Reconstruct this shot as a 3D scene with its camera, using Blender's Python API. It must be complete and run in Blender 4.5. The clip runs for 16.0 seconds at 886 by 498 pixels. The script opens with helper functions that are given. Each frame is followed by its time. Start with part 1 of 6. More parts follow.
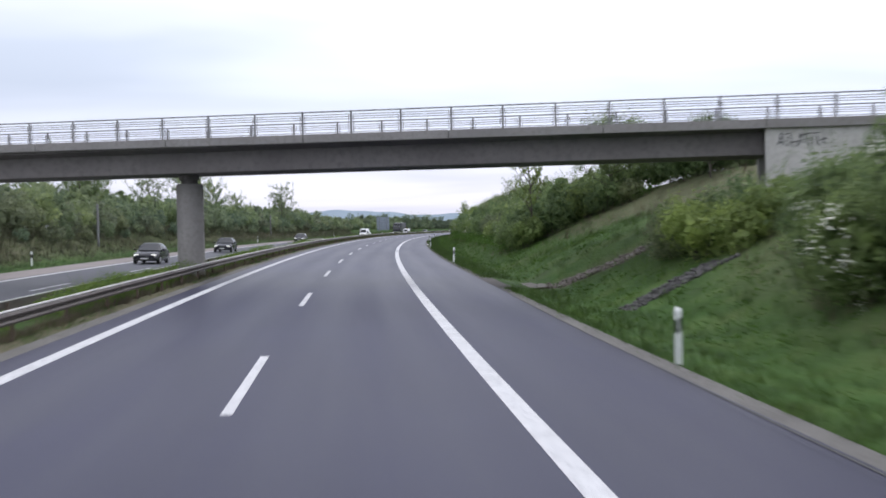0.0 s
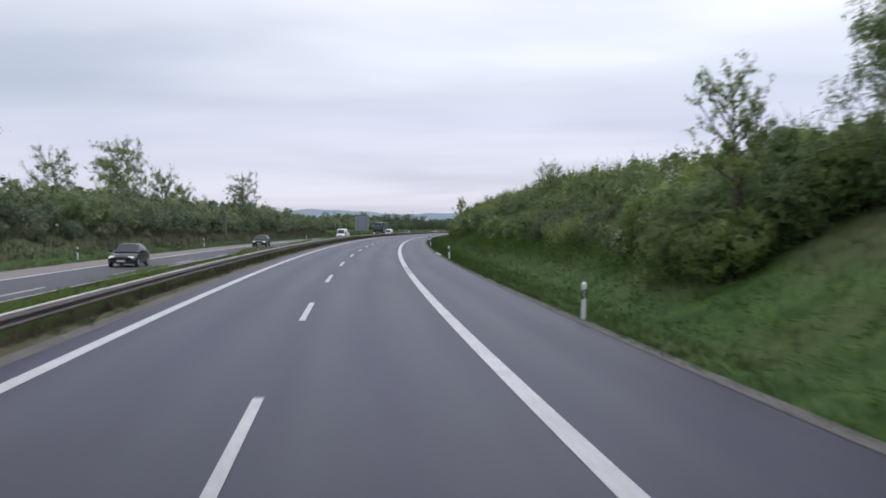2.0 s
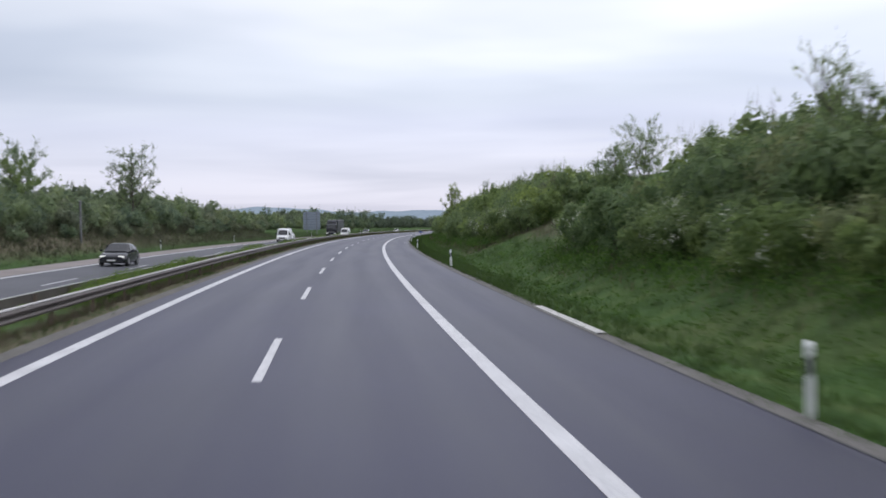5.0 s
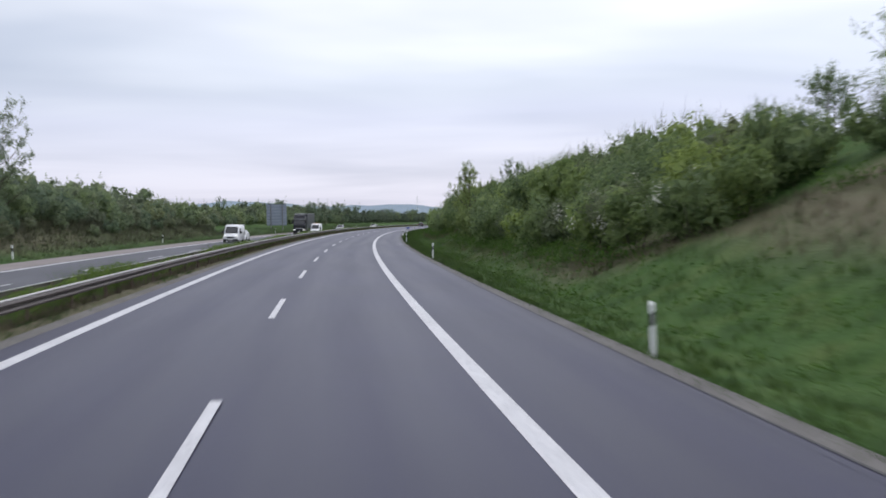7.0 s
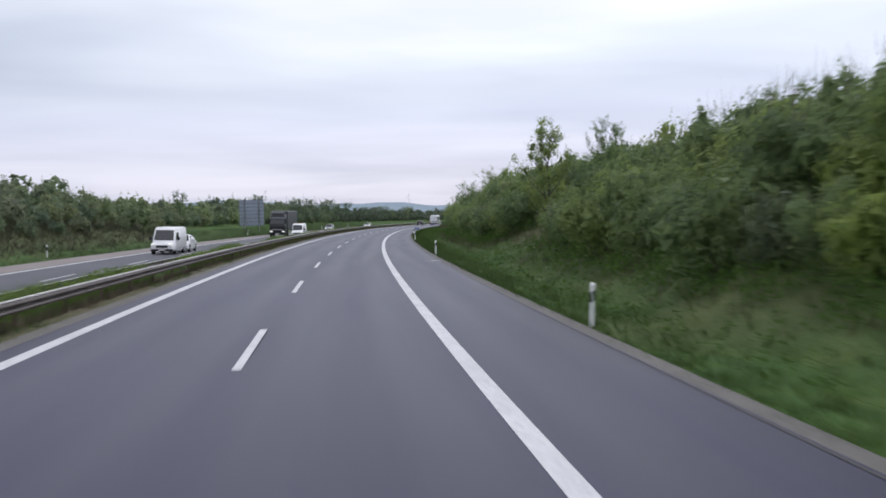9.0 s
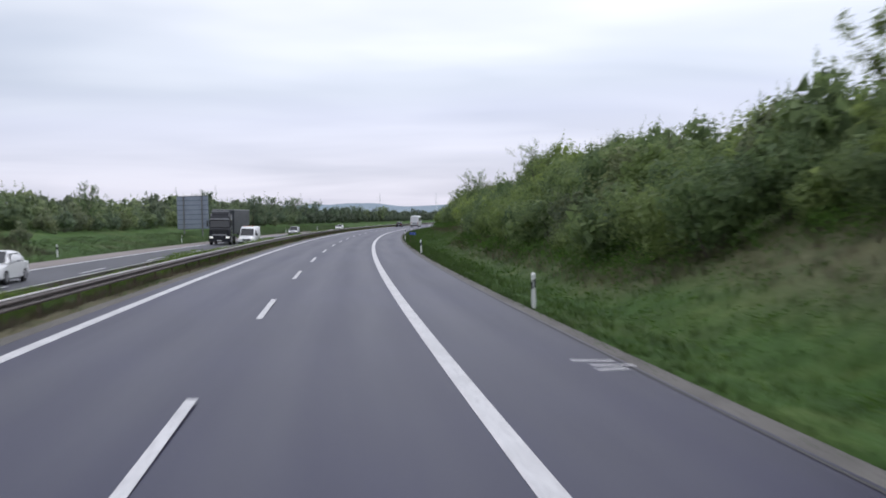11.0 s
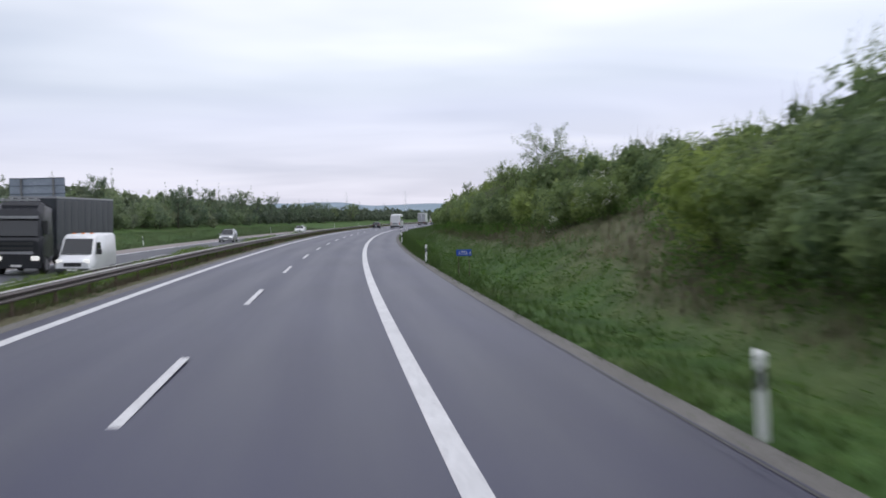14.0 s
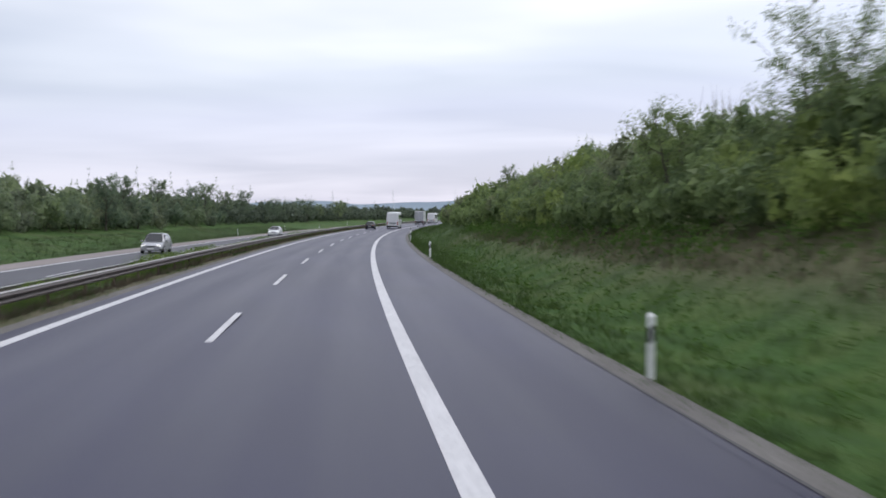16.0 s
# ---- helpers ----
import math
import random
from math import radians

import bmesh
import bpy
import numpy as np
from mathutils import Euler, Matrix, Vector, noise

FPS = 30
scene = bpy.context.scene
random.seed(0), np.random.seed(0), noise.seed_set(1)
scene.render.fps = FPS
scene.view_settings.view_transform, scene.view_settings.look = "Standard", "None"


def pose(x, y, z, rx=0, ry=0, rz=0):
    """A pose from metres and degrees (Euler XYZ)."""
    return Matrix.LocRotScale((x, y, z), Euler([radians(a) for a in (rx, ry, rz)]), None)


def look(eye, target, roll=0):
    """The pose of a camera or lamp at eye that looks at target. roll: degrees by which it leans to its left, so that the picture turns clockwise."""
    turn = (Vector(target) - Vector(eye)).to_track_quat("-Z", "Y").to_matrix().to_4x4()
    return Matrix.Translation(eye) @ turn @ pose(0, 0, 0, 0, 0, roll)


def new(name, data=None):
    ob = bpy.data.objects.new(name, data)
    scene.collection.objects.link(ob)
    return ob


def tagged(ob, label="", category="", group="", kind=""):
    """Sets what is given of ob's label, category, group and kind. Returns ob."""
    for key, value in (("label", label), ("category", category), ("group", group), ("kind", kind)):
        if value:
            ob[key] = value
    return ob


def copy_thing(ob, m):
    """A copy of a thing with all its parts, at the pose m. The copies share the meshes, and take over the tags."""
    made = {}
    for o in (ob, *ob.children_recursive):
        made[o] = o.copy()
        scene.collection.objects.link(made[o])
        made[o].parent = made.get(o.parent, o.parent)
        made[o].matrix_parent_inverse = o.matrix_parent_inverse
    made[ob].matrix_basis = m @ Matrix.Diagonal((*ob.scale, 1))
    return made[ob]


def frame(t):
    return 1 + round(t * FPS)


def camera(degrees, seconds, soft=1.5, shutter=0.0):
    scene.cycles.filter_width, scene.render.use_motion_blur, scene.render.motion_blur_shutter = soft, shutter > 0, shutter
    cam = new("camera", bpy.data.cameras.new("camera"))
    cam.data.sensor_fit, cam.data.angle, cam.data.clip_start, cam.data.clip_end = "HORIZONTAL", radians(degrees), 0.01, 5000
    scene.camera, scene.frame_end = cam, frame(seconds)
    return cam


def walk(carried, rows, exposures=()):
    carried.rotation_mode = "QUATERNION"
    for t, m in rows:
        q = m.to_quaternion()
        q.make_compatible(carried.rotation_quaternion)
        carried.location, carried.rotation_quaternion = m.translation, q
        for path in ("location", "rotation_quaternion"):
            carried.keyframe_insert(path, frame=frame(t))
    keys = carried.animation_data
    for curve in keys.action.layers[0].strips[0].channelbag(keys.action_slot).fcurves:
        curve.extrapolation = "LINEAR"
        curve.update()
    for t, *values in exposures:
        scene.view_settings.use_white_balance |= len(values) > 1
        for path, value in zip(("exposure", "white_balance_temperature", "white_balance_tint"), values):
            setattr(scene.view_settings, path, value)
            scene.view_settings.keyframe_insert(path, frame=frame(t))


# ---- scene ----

# ---- camera and its way ----
PATH = [
    (0.0, 1.554, 0.071, 2.320, 88.577, 1.208, -5.100),
    (0.5, 1.493, 10.115, 2.322, 88.508, 1.028, -5.354),
    (1.0, 1.419, 20.218, 2.322, 88.553, 0.913, -5.685),
    (1.5, 1.470, 30.436, 2.318, 88.561, 0.830, -5.994),
    (2.0, 1.600, 40.800, 2.310, 88.560, 0.789, -6.407),
    (2.5, 1.802, 51.235, 2.298, 88.455, 0.755, -6.796),
    (3.0, 2.071, 61.876, 2.284, 88.453, 0.842, -7.162),
    (3.5, 2.400, 72.606, 2.266, 88.449, 0.874, -7.630),
    (4.0, 2.837, 83.441, 2.243, 88.512, 0.866, -8.116),
    (4.5, 3.379, 94.292, 2.216, 88.501, 0.866, -8.578),
    (5.0, 4.023, 105.157, 2.185, 88.415, 0.874, -9.015),
    (5.5, 4.751, 116.062, 2.149, 88.295, 0.886, -9.428),
    (6.0, 5.537, 127.036, 2.111, 88.183, 0.898, -9.809),
    (6.5, 6.360, 138.105, 2.070, 88.118, 0.906, -10.158),
    (7.0, 7.216, 149.269, 2.025, 88.103, 0.909, -10.474),
    (7.5, 8.148, 160.467, 1.977, 88.077, 1.048, -10.745),
    (8.0, 9.215, 171.700, 1.923, 88.119, 1.187, -10.733),
    (8.5, 10.202, 182.883, 1.869, 88.034, 1.261, -10.835),
    (9.0, 11.247, 194.050, 1.812, 87.981, 1.287, -11.034),
    (9.5, 12.352, 205.200, 1.752, 87.960, 1.263, -11.329),
    (10.0, 13.525, 216.330, 1.688, 87.962, 1.236, -11.703),
    (10.5, 14.773, 227.440, 1.622, 87.977, 1.252, -12.135),
    (11.0, 16.105, 238.528, 1.552, 87.996, 1.355, -12.610),
    (11.5, 17.520, 249.593, 1.480, 88.018, 1.547, -13.126),
    (12.0, 19.015, 260.906, 1.404, 88.020, 1.614, -13.575),
    (12.5, 20.655, 272.066, 1.326, 87.950, 1.582, -13.811),
    (13.0, 22.250, 283.093, 1.249, 87.936, 1.515, -14.036),
    (13.5, 23.842, 294.170, 1.173, 87.915, 1.425, -14.294),
    (14.0, 25.546, 305.545, 1.094, 87.932, 1.348, -14.388),
    (14.5, 27.235, 316.845, 1.016, 87.882, 1.422, -14.511),
    (15.0, 29.018, 328.104, 0.937, 87.898, 1.481, -14.560),
    (15.5, 30.881, 339.248, 0.856, 87.860, 1.470, -14.750),
    (16.0, 32.691, 350.471, 0.778, 87.852, 1.390, -15.119),
]
cam = camera(43.994, 16.0, soft=1.7, shutter=0.5)
walk(cam, [(r[0], pose(*r[1:])) for r in PATH], [(0.0, 0.23), (0.5, 0.28), (1.0, 0.15), (1.6, -0.09), (2.2, -0.16), (4.0, -0.13), (6.5, -0.07), (9.0, -0.08), (16.0, -0.08)])

# ---- sky and light: a bright overcast afternoon ----

def build_world():
    w = bpy.data.worlds.new("sky")
    scene.world = w
    w.use_nodes = True
    nt = w.node_tree
    nt.nodes.clear()
    N, L = nt.nodes.new, nt.links.new
    out, bg, add = N("ShaderNodeOutputWorld"), N("ShaderNodeBackground"), N("ShaderNodeAddShader")
    sky, bgsky = N("ShaderNodeTexSky"), N("ShaderNodeBackground")
    sky.sky_type, sky.sun_disc = "NISHITA", False
    sky.sun_elevation, sky.sun_rotation = radians(48), radians(40)
    bgsky.inputs["Strength"].default_value = 0.02
    L(sky.outputs[0], bgsky.inputs["Color"])
    tc, sep = N("ShaderNodeTexCoord"), N("ShaderNodeSeparateXYZ")
    L(tc.outputs["Generated"], sep.inputs[0])
    # cloud deck: the direction is thrown onto a flat layer overhead
    up = N("ShaderNodeMath"); up.operation = "MAXIMUM"; up.inputs[1].default_value = 0.0
    L(sep.outputs["Z"], up.inputs[0])
    zz = N("ShaderNodeMath"); zz.operation = "ADD"; zz.inputs[1].default_value = 0.10
    L(up.outputs[0], zz.inputs[0])
    dx, dy = N("ShaderNodeMath"), N("ShaderNodeMath")
    for m, o in ((dx, "X"), (dy, "Y")):
        m.operation = "DIVIDE"
        L(sep.outputs[o], m.inputs[0])
        L(zz.outputs[0], m.inputs[1])
    com = N("ShaderNodeCombineXYZ")
    L(dx.outputs[0], com.inputs["X"])
    L(dy.outputs[0], com.inputs["Y"])
    mp = N("ShaderNodeMapping")
    mp.inputs["Location"].default_value = (0.35, 2.1, 0.0)
    mp.inputs["Scale"].default_value = (0.30, 0.42, 1.0)
    L(com.outputs[0], mp.inputs["Vector"])
    noi = N("ShaderNodeTexNoise")
    noi.inputs["Scale"].default_value, noi.inputs["Detail"].default_value, noi.inputs["Roughness"].default_value = 1.5, 3.5, 0.48
    noi.inputs["Distortion"].default_value = 0.35
    L(mp.outputs[0], noi.inputs["Vector"])
    ramp = N("ShaderNodeValToRGB")
    ramp.color_ramp.elements[0].position, ramp.color_ramp.elements[0].color = 0.34, (0.80, 0.825, 0.865, 1)
    ramp.color_ramp.elements[1].position, ramp.color_ramp.elements[1].color = 0.66, (1.10, 1.095, 1.085, 1)
    L(noi.outputs["Fac"], ramp.inputs["Fac"])
    # layers of the deck by height, their edges broken up by the clouds
    wob = N("ShaderNodeMath"); wob.operation = "MULTIPLY_ADD"; wob.inputs[1].default_value = 0.075; wob.inputs[2].default_value = -0.037
    L(noi.outputs["Fac"], wob.inputs[0])
    lay = N("ShaderNodeMath"); lay.operation = "ADD"
    L(up.outputs[0], lay.inputs[0])
    L(wob.outputs[0], lay.inputs[1])
    grad = N("ShaderNodeValToRGB")
    els = grad.color_ramp.elements
    els[0].position, els[0].color = 0.0, (0.745, 0.755, 0.925, 1)
    els[1].position, els[1].color = 0.30, (1.12, 1.13, 1.24, 1)
    for p_, c_ in ((0.045, (0.79, 0.80, 0.98, 1)), (0.085, (0.79, 0.81, 1.00, 1)), (0.112, (0.735, 0.775, 0.92, 1)), (0.145, (0.82, 0.86, 0.99, 1)), (0.20, (1.08, 1.09, 1.17, 1))):
        e = els.new(p_)
        e.color = c_
    L(lay.outputs[0], grad.inputs["Fac"])
    mul = N("ShaderNodeMix"); mul.data_type, mul.blend_type = "RGBA", "MULTIPLY"
    mul.inputs["Factor"].default_value = 1.0
    L(ramp.outputs[0], mul.inputs["A"])
    L(grad.outputs[0], mul.inputs["B"])
    L(mul.outputs["Result"], bg.inputs["Color"])
    glow = N("ShaderNodeMapRange")
    for k_, v_ in (("From Min", -0.35), ("From Max", 0.55), ("To Min", 0.82), ("To Max", 0.98)):
        glow.inputs[k_].default_value = v_
    L(sep.outputs["X"], glow.inputs["Value"])
    L(glow.outputs[0], bg.inputs["Strength"])
    L(bg.outputs[0], add.inputs[0])
    L(bgsky.outputs[0], add.inputs[1])
    L(add.outputs[0], out.inputs["Surface"])


build_world()
sun_data = bpy.data.lights.new("sun", "SUN")
sun_data.energy, sun_data.angle, sun_data.color = 0.7, radians(25), (1.0, 0.98, 1.0)
sun = new("sun", sun_data)
sun.matrix_world = look((0, 0, 60), (-20, -25, 0))

# ---- the road's line: s metres along the lane divider, d metres to its right, h above the tilted carriageway ----
FALL = 0.0282
SG = np.arange(-160.0, 1401.0)
KNOT = np.arange(-40.0, 761.0, 50.0)
BEND = np.interp(SG, KNOT, [0.414, 0.468, 0.560, 0.535, 0.386, 0.447, 0.465, 0.440, 0.473, 0.491, 0.497, 0.500, 0.501, 0.501, 0.502, 0.502, 0.502]) * 1e-3
SAG = np.interp(SG, KNOT, [-0.197, -0.246, -0.287, -0.269, -0.271, -0.230, -0.102, -0.054, -0.061, -0.035, -0.020, -0.012, -0.008, -0.005, -0.003, -0.002, -0.002]) * 1e-4


def summed(a):
    c = np.concatenate([[0.0], np.cumsum((a[1:] + a[:-1]) / 2)])
    return c - c[160]


TH = summed(BEND)
mid = (TH[1:] + TH[:-1]) / 2
RX = np.concatenate([[0.0], np.cumsum(np.sin(mid))])
RY = np.concatenate([[0.0], np.cumsum(np.cos(mid))])
RX, RY = RX - RX[160], RY - RY[160]
RZ = summed(summed(SAG))
DASH0, POST0 = 13.68, 18.51


def place(s, d, h=0.0):
    """World points for road coordinates (arrays or numbers)."""
    s, d, h = np.broadcast_arrays(np.asarray(s, float), np.asarray(d, float), np.asarray(h, float))
    t = np.interp(s, SG, TH)
    z = np.interp(s, SG, RZ) - FALL * np.clip(d, -21, 21) + h
    return np.stack([np.interp(s, SG, RX) + d * np.cos(t), np.interp(s, SG, RY) - d * np.sin(t), z], -1)


def stand(s, d, h=0.0, turn=0.0):
    """Pose of an upright thing on the road's grid; its y axis points along s."""
    x, y, z = place(s, d, h)
    return pose(x, y, z, 0, 0, -math.degrees(np.interp(s, SG, TH)) + turn)


def lie(s, d, h=0.0, turn=0.0):
    """The same, tilted with the carriageway."""
    return stand(s, d, h, turn) @ pose(0, 0, 0, 0, math.degrees(math.atan(FALL)) * math.cos(radians(turn)), 0)


def smooth(x, a, b):
    u = np.clip((x - a) / (b - a), 0, 1)
    return u * u * (3 - 2 * u)


def wave(s, d):
    return (0.5 * np.sin(s * 0.19 + d * 0.33) + 0.35 * np.sin(s * 0.47 - d * 0.9 + 1.0)
            + 0.25 * np.sin(s * 0.9 + d * 1.7 + 2.0) + 0.5 * np.sin(s * 0.061 + 0.5))


def terrain(s, d):
    """Height of the ground over the tilted plane of the carriageway."""
    s, d = np.asarray(s, float), np.asarray(d, float)
    # right: verge, shallow swale, cutting slope, crest
    rim = np.interp(s, [-40, 30, 60, 80, 100, 140, 160, 185, 225, 245, 300, 330, 350, 400, 500], [4.6, 5.6, 5.6, 4.9, 4.3, 4.5, 5.4, 6.5, 6.5, 5.0, 4.8, 4.8, 4.3, 4.0, 3.8])
    rim = rim + 0.25 * np.sin(s * 0.11)
    slope = np.clip((d - 9.6) * 0.45 - 0.12, None, rim)
    slope = np.where(d > 9.6 + rim / 0.45, rim + 0.03 * np.clip(d - 9.6 - rim / 0.45, 0, 60), slope)
    swale = np.interp(d, [7.0, 7.6, 8.7, 9.6], [-0.02, 0.02, -0.16, -0.12])
    right = np.where(d < 9.6, swale, slope) + wave(s, d) * 0.10 * smooth(d, 9.4, 12)
    # grass bank that stands over the paved chute
    right = right + 0.42 * smooth(s, 45.0, 46.3) * (1 - smooth(s, 50, 60)) * smooth(d, 8.6, 10.2) * (1 - smooth(d, 15, 18.5))
    # left: median step, other carriageway, verge, bank
    bank = np.interp(-d, [4.35, 5.0, 6.0, 8.0, 8.9, 18.3, 19.6, 21.0, 30.0, 45.0, 90.0, 260.0, 700.0],
                     [-0.03, 0.04, -0.06, -0.42, -0.56, -0.56, -0.48, -0.42, 1.2, 2.3, 2.6, 1.0, 0.0])
    steep = np.interp(-d, [20.0, 20.6, 24.2, 27.0, 45.0, 90.0, 260.0, 700.0], [-0.46, -0.40, 1.35, 1.9, 2.4, 2.6, 1.0, 0.0])
    along = smooth(s, 50, 75) * (1 - smooth(s, 310, 338)) * smooth(-d, 20.0, 20.5)
    left = bank * (1 - along) + steep * along + wave(s, d) * 0.10 * smooth(-d, 20, 24)
    h = np.where(d > 7.0, right, np.where(d < -4.35, left, -0.10))
    return h


# foot of the shrubs on the right slope: d along s
FOOT_S = [-40, 12, 20, 24, 30, 36, 44, 58, 62, 65, 69, 71.5, 73, 76, 100, 128, 159, 163, 171, 178, 186, 188.5, 191, 215, 240, 252, 256, 262, 268, 271, 274, 300, 315, 335, 345, 353, 358, 361, 365, 376, 384, 427, 480, 800]
FOOT_D = [12.0, 11.6, 12.0, 13.0, 15.6, 18.6, 22.0, 24.0, 22.0, 21.2, 20.0, 18.8, 12.6, 11.8, 12.0, 11.8, 11.6, 14.0, 19.0, 19.5, 17.5, 11.9, 11.6, 11.6, 11.4, 11.5, 15.0, 15.2, 14.8, 12.2, 11.6, 11.6, 11.5, 11.8, 14.0, 17.0, 16.6, 15.0, 14.3, 13.9, 13.2, 12.9, 12.5, 12.0]

# tawny stretches of the slope
DRY_S = [0, 20, 45, 55, 70, 80, 165, 172, 192, 200, 250, 256, 274, 280, 325, 335, 400, 440, 480]
DRY_K = [0.1, 0.3, 0.4, 0.7, 0.6, 0.1, 0.1, 0.9, 0.85, 0.2, 0.3, 0.7, 0.6, 0.35, 0.45, 0.72, 0.72, 0.5, 0.1]


# ---- materials ----
def material(name, rough=0.8, metal=0.0, spec=0.5):
    m = bpy.data.materials.new(name)
    m.use_nodes = True
    p = m.node_tree.nodes["Principled BSDF"]
    p.inputs["Roughness"].default_value, p.inputs["Metallic"].default_value = rough, metal
    p.inputs["Specular IOR Level"].default_value = spec
    return m, m.node_tree, p


def noise_node(nt, scale, detail=4.0, rough=0.55, stretch=None, world=True):
    n = nt.nodes.new("ShaderNodeTexNoise")
    n.inputs["Scale"].default_value, n.inputs["Detail"].default_value, n.inputs["Roughness"].default_value = scale, detail, rough
    src = nt.nodes.new("ShaderNodeNewGeometry").outputs["Position"] if world else nt.nodes.new("ShaderNodeTexCoord").outputs["Object"]
    if stretch:
        mp = nt.nodes.new("ShaderNodeMapping")
        mp.inputs["Scale"].default_value = stretch
        nt.links.new(src, mp.inputs["Vector"])
        src = mp.outputs[0]
    nt.links.new(src, n.inputs["Vector"])
    return n.outputs["Fac"]


def ramp_node(nt, fac, stops):
    r = nt.nodes.new("ShaderNodeValToRGB")
    el = r.color_ramp.elements
    while len(el) < len(stops):
        el.new(0.5)
    for e, (p, c) in zip(el, stops):
        e.position, e.color = p, (*c, 1)
    nt.links.new(fac, r.inputs["Fac"])
    return r.outputs["Color"]


def mix_node(nt, fac, a, b, blend="MIX"):
    m = nt.nodes.new("ShaderNodeMix")
    m.data_type, m.blend_type = "RGBA", blend
    for sock, v in (("Factor", fac), ("A", a), ("B", b)):
        if isinstance(v, bpy.types.NodeSocket):
            nt.links.new(v, m.inputs[sock])
        else:
            m.inputs[sock].default_value = v if sock == "Factor" else (*v, 1)
    return m.outputs["Result"]


def bump_node(nt, p, height, strength, distance):
    b = nt.nodes.new("ShaderNodeBump")
    b.inputs["Strength"].default_value, b.inputs["Distance"].default_value = strength, distance
    nt.links.new(height, b.inputs["Height"])
    nt.links.new(b.outputs[0], p.inputs["Normal"])


def two_scale(name, a, b, c, coarse=0.6, fine=9.0, rough=0.85, metal=0.0, bump=0.3, depth=0.01, spec=0.5, world=True):
    """A surface that varies at a coarse and a fine scale between three colours."""
    m, nt, p = material(name, rough, metal, spec)
    f1, f2 = noise_node(nt, coarse, 3, world=world), noise_node(nt, fine, 5, world=world)
    col = ramp_node(nt, f1, [(0.32, a), (0.68, b)])
    col = mix_node(nt, ramp_node(nt, f2, [(0.45, (0, 0, 0)), (0.75, (1, 1, 1))]), col, c)
    nt.links.new(col, p.inputs["Base Color"])
    if bump:
        bump_node(nt, p, f2, bump, depth)
    return m


def plain(name, c, rough=0.5, metal=0.0, spread=0.12, scale=3.0, spec=0.5):
    m, nt, p = material(name, rough, metal, spec)
    f = noise_node(nt, scale, 4, world=False)
    lo, hi = tuple(x * (1 - spread) for x in c), tuple(min(1, x * (1 + spread)) for x in c)
    nt.links.new(ramp_node(nt, f, [(0.3, lo), (0.7, hi)]), p.inputs["Base Color"])
    return m


def asphalt(name, a, b, rough=0.55, lanes=0.0):
    m, nt, p = material(name, rough, 0.0, 0.28)
    # wheel tracks run along the lanes: a cosine across the road, broken up along it
    uv, sp = nt.nodes.new("ShaderNodeUVMap"), nt.nodes.new("ShaderNodeSeparateXYZ")
    uv.uv_map = "across"
    nt.links.new(uv.outputs[0], sp.inputs[0])
    ph = nt.nodes.new("ShaderNodeMath"); ph.operation = "MULTIPLY_ADD"; ph.inputs[1].default_value = 2 * math.pi / 1.85; ph.inputs[2].default_value = lanes
    nt.links.new(sp.outputs["X"], ph.inputs[0])
    cs = nt.nodes.new("ShaderNodeMath"); cs.operation = "COSINE"
    nt.links.new(ph.outputs[0], cs.inputs[0])
    mpu = nt.nodes.new("ShaderNodeMapping"); mpu.inputs["Scale"].default_value = (1.1, 0.05, 1.0)
    nt.links.new(uv.outputs[0], mpu.inputs["Vector"])
    along = nt.nodes.new("ShaderNodeTexNoise"); along.inputs["Scale"].default_value = 1.0; along.inputs["Detail"].default_value = 4.0
    nt.links.new(mpu.outputs[0], along.inputs["Vector"])
    tracks = nt.nodes.new("ShaderNodeMath"); tracks.operation = "MULTIPLY_ADD"; tracks.inputs[1].default_value = 0.15
    nt.links.new(cs.outputs[0], tracks.inputs[0])
    nt.links.new(along.outputs["Fac"], tracks.inputs[2])
    streak = noise_node(nt, 0.35, 3, stretch=(1.6, 0.12, 1.0))
    patch = noise_node(nt, 0.09, 4)
    grit = noise_node(nt, 60.0, 3)
    col = ramp_node(nt, streak, [(0.3, a), (0.7, b)])
    col = mix_node(nt, ramp_node(nt, patch, [(0.42, (0, 0, 0)), (0.62, (0.55, 0.55, 0.55))]), col, tuple(x * 0.82 for x in a))
    col = mix_node(nt, ramp_node(nt, grit, [(0.35, (0.25, 0.25, 0.25)), (0.65, (0, 0, 0))]), col, tuple(x * 0.6 for x in a))
    col = mix_node(nt, 1.0, col, ramp_node(nt, tracks.outputs[0], [(0.22, (0.86, 0.86, 0.87)), (0.78, (1.10, 1.10, 1.09))]), "MULTIPLY")
    nt.links.new(col, p.inputs["Base Color"])
    rr = nt.nodes.new("ShaderNodeMapRange")
    rr.inputs["To Min"].default_value, rr.inputs["To Max"].default_value = rough - 0.04, rough + 0.06
    nt.links.new(tracks.outputs[0], rr.inputs["Value"])
    nt.links.new(rr.outputs[0], p.inputs["Roughness"])
    bump_node(nt, p, grit, 0.25, 0.004)
    return m


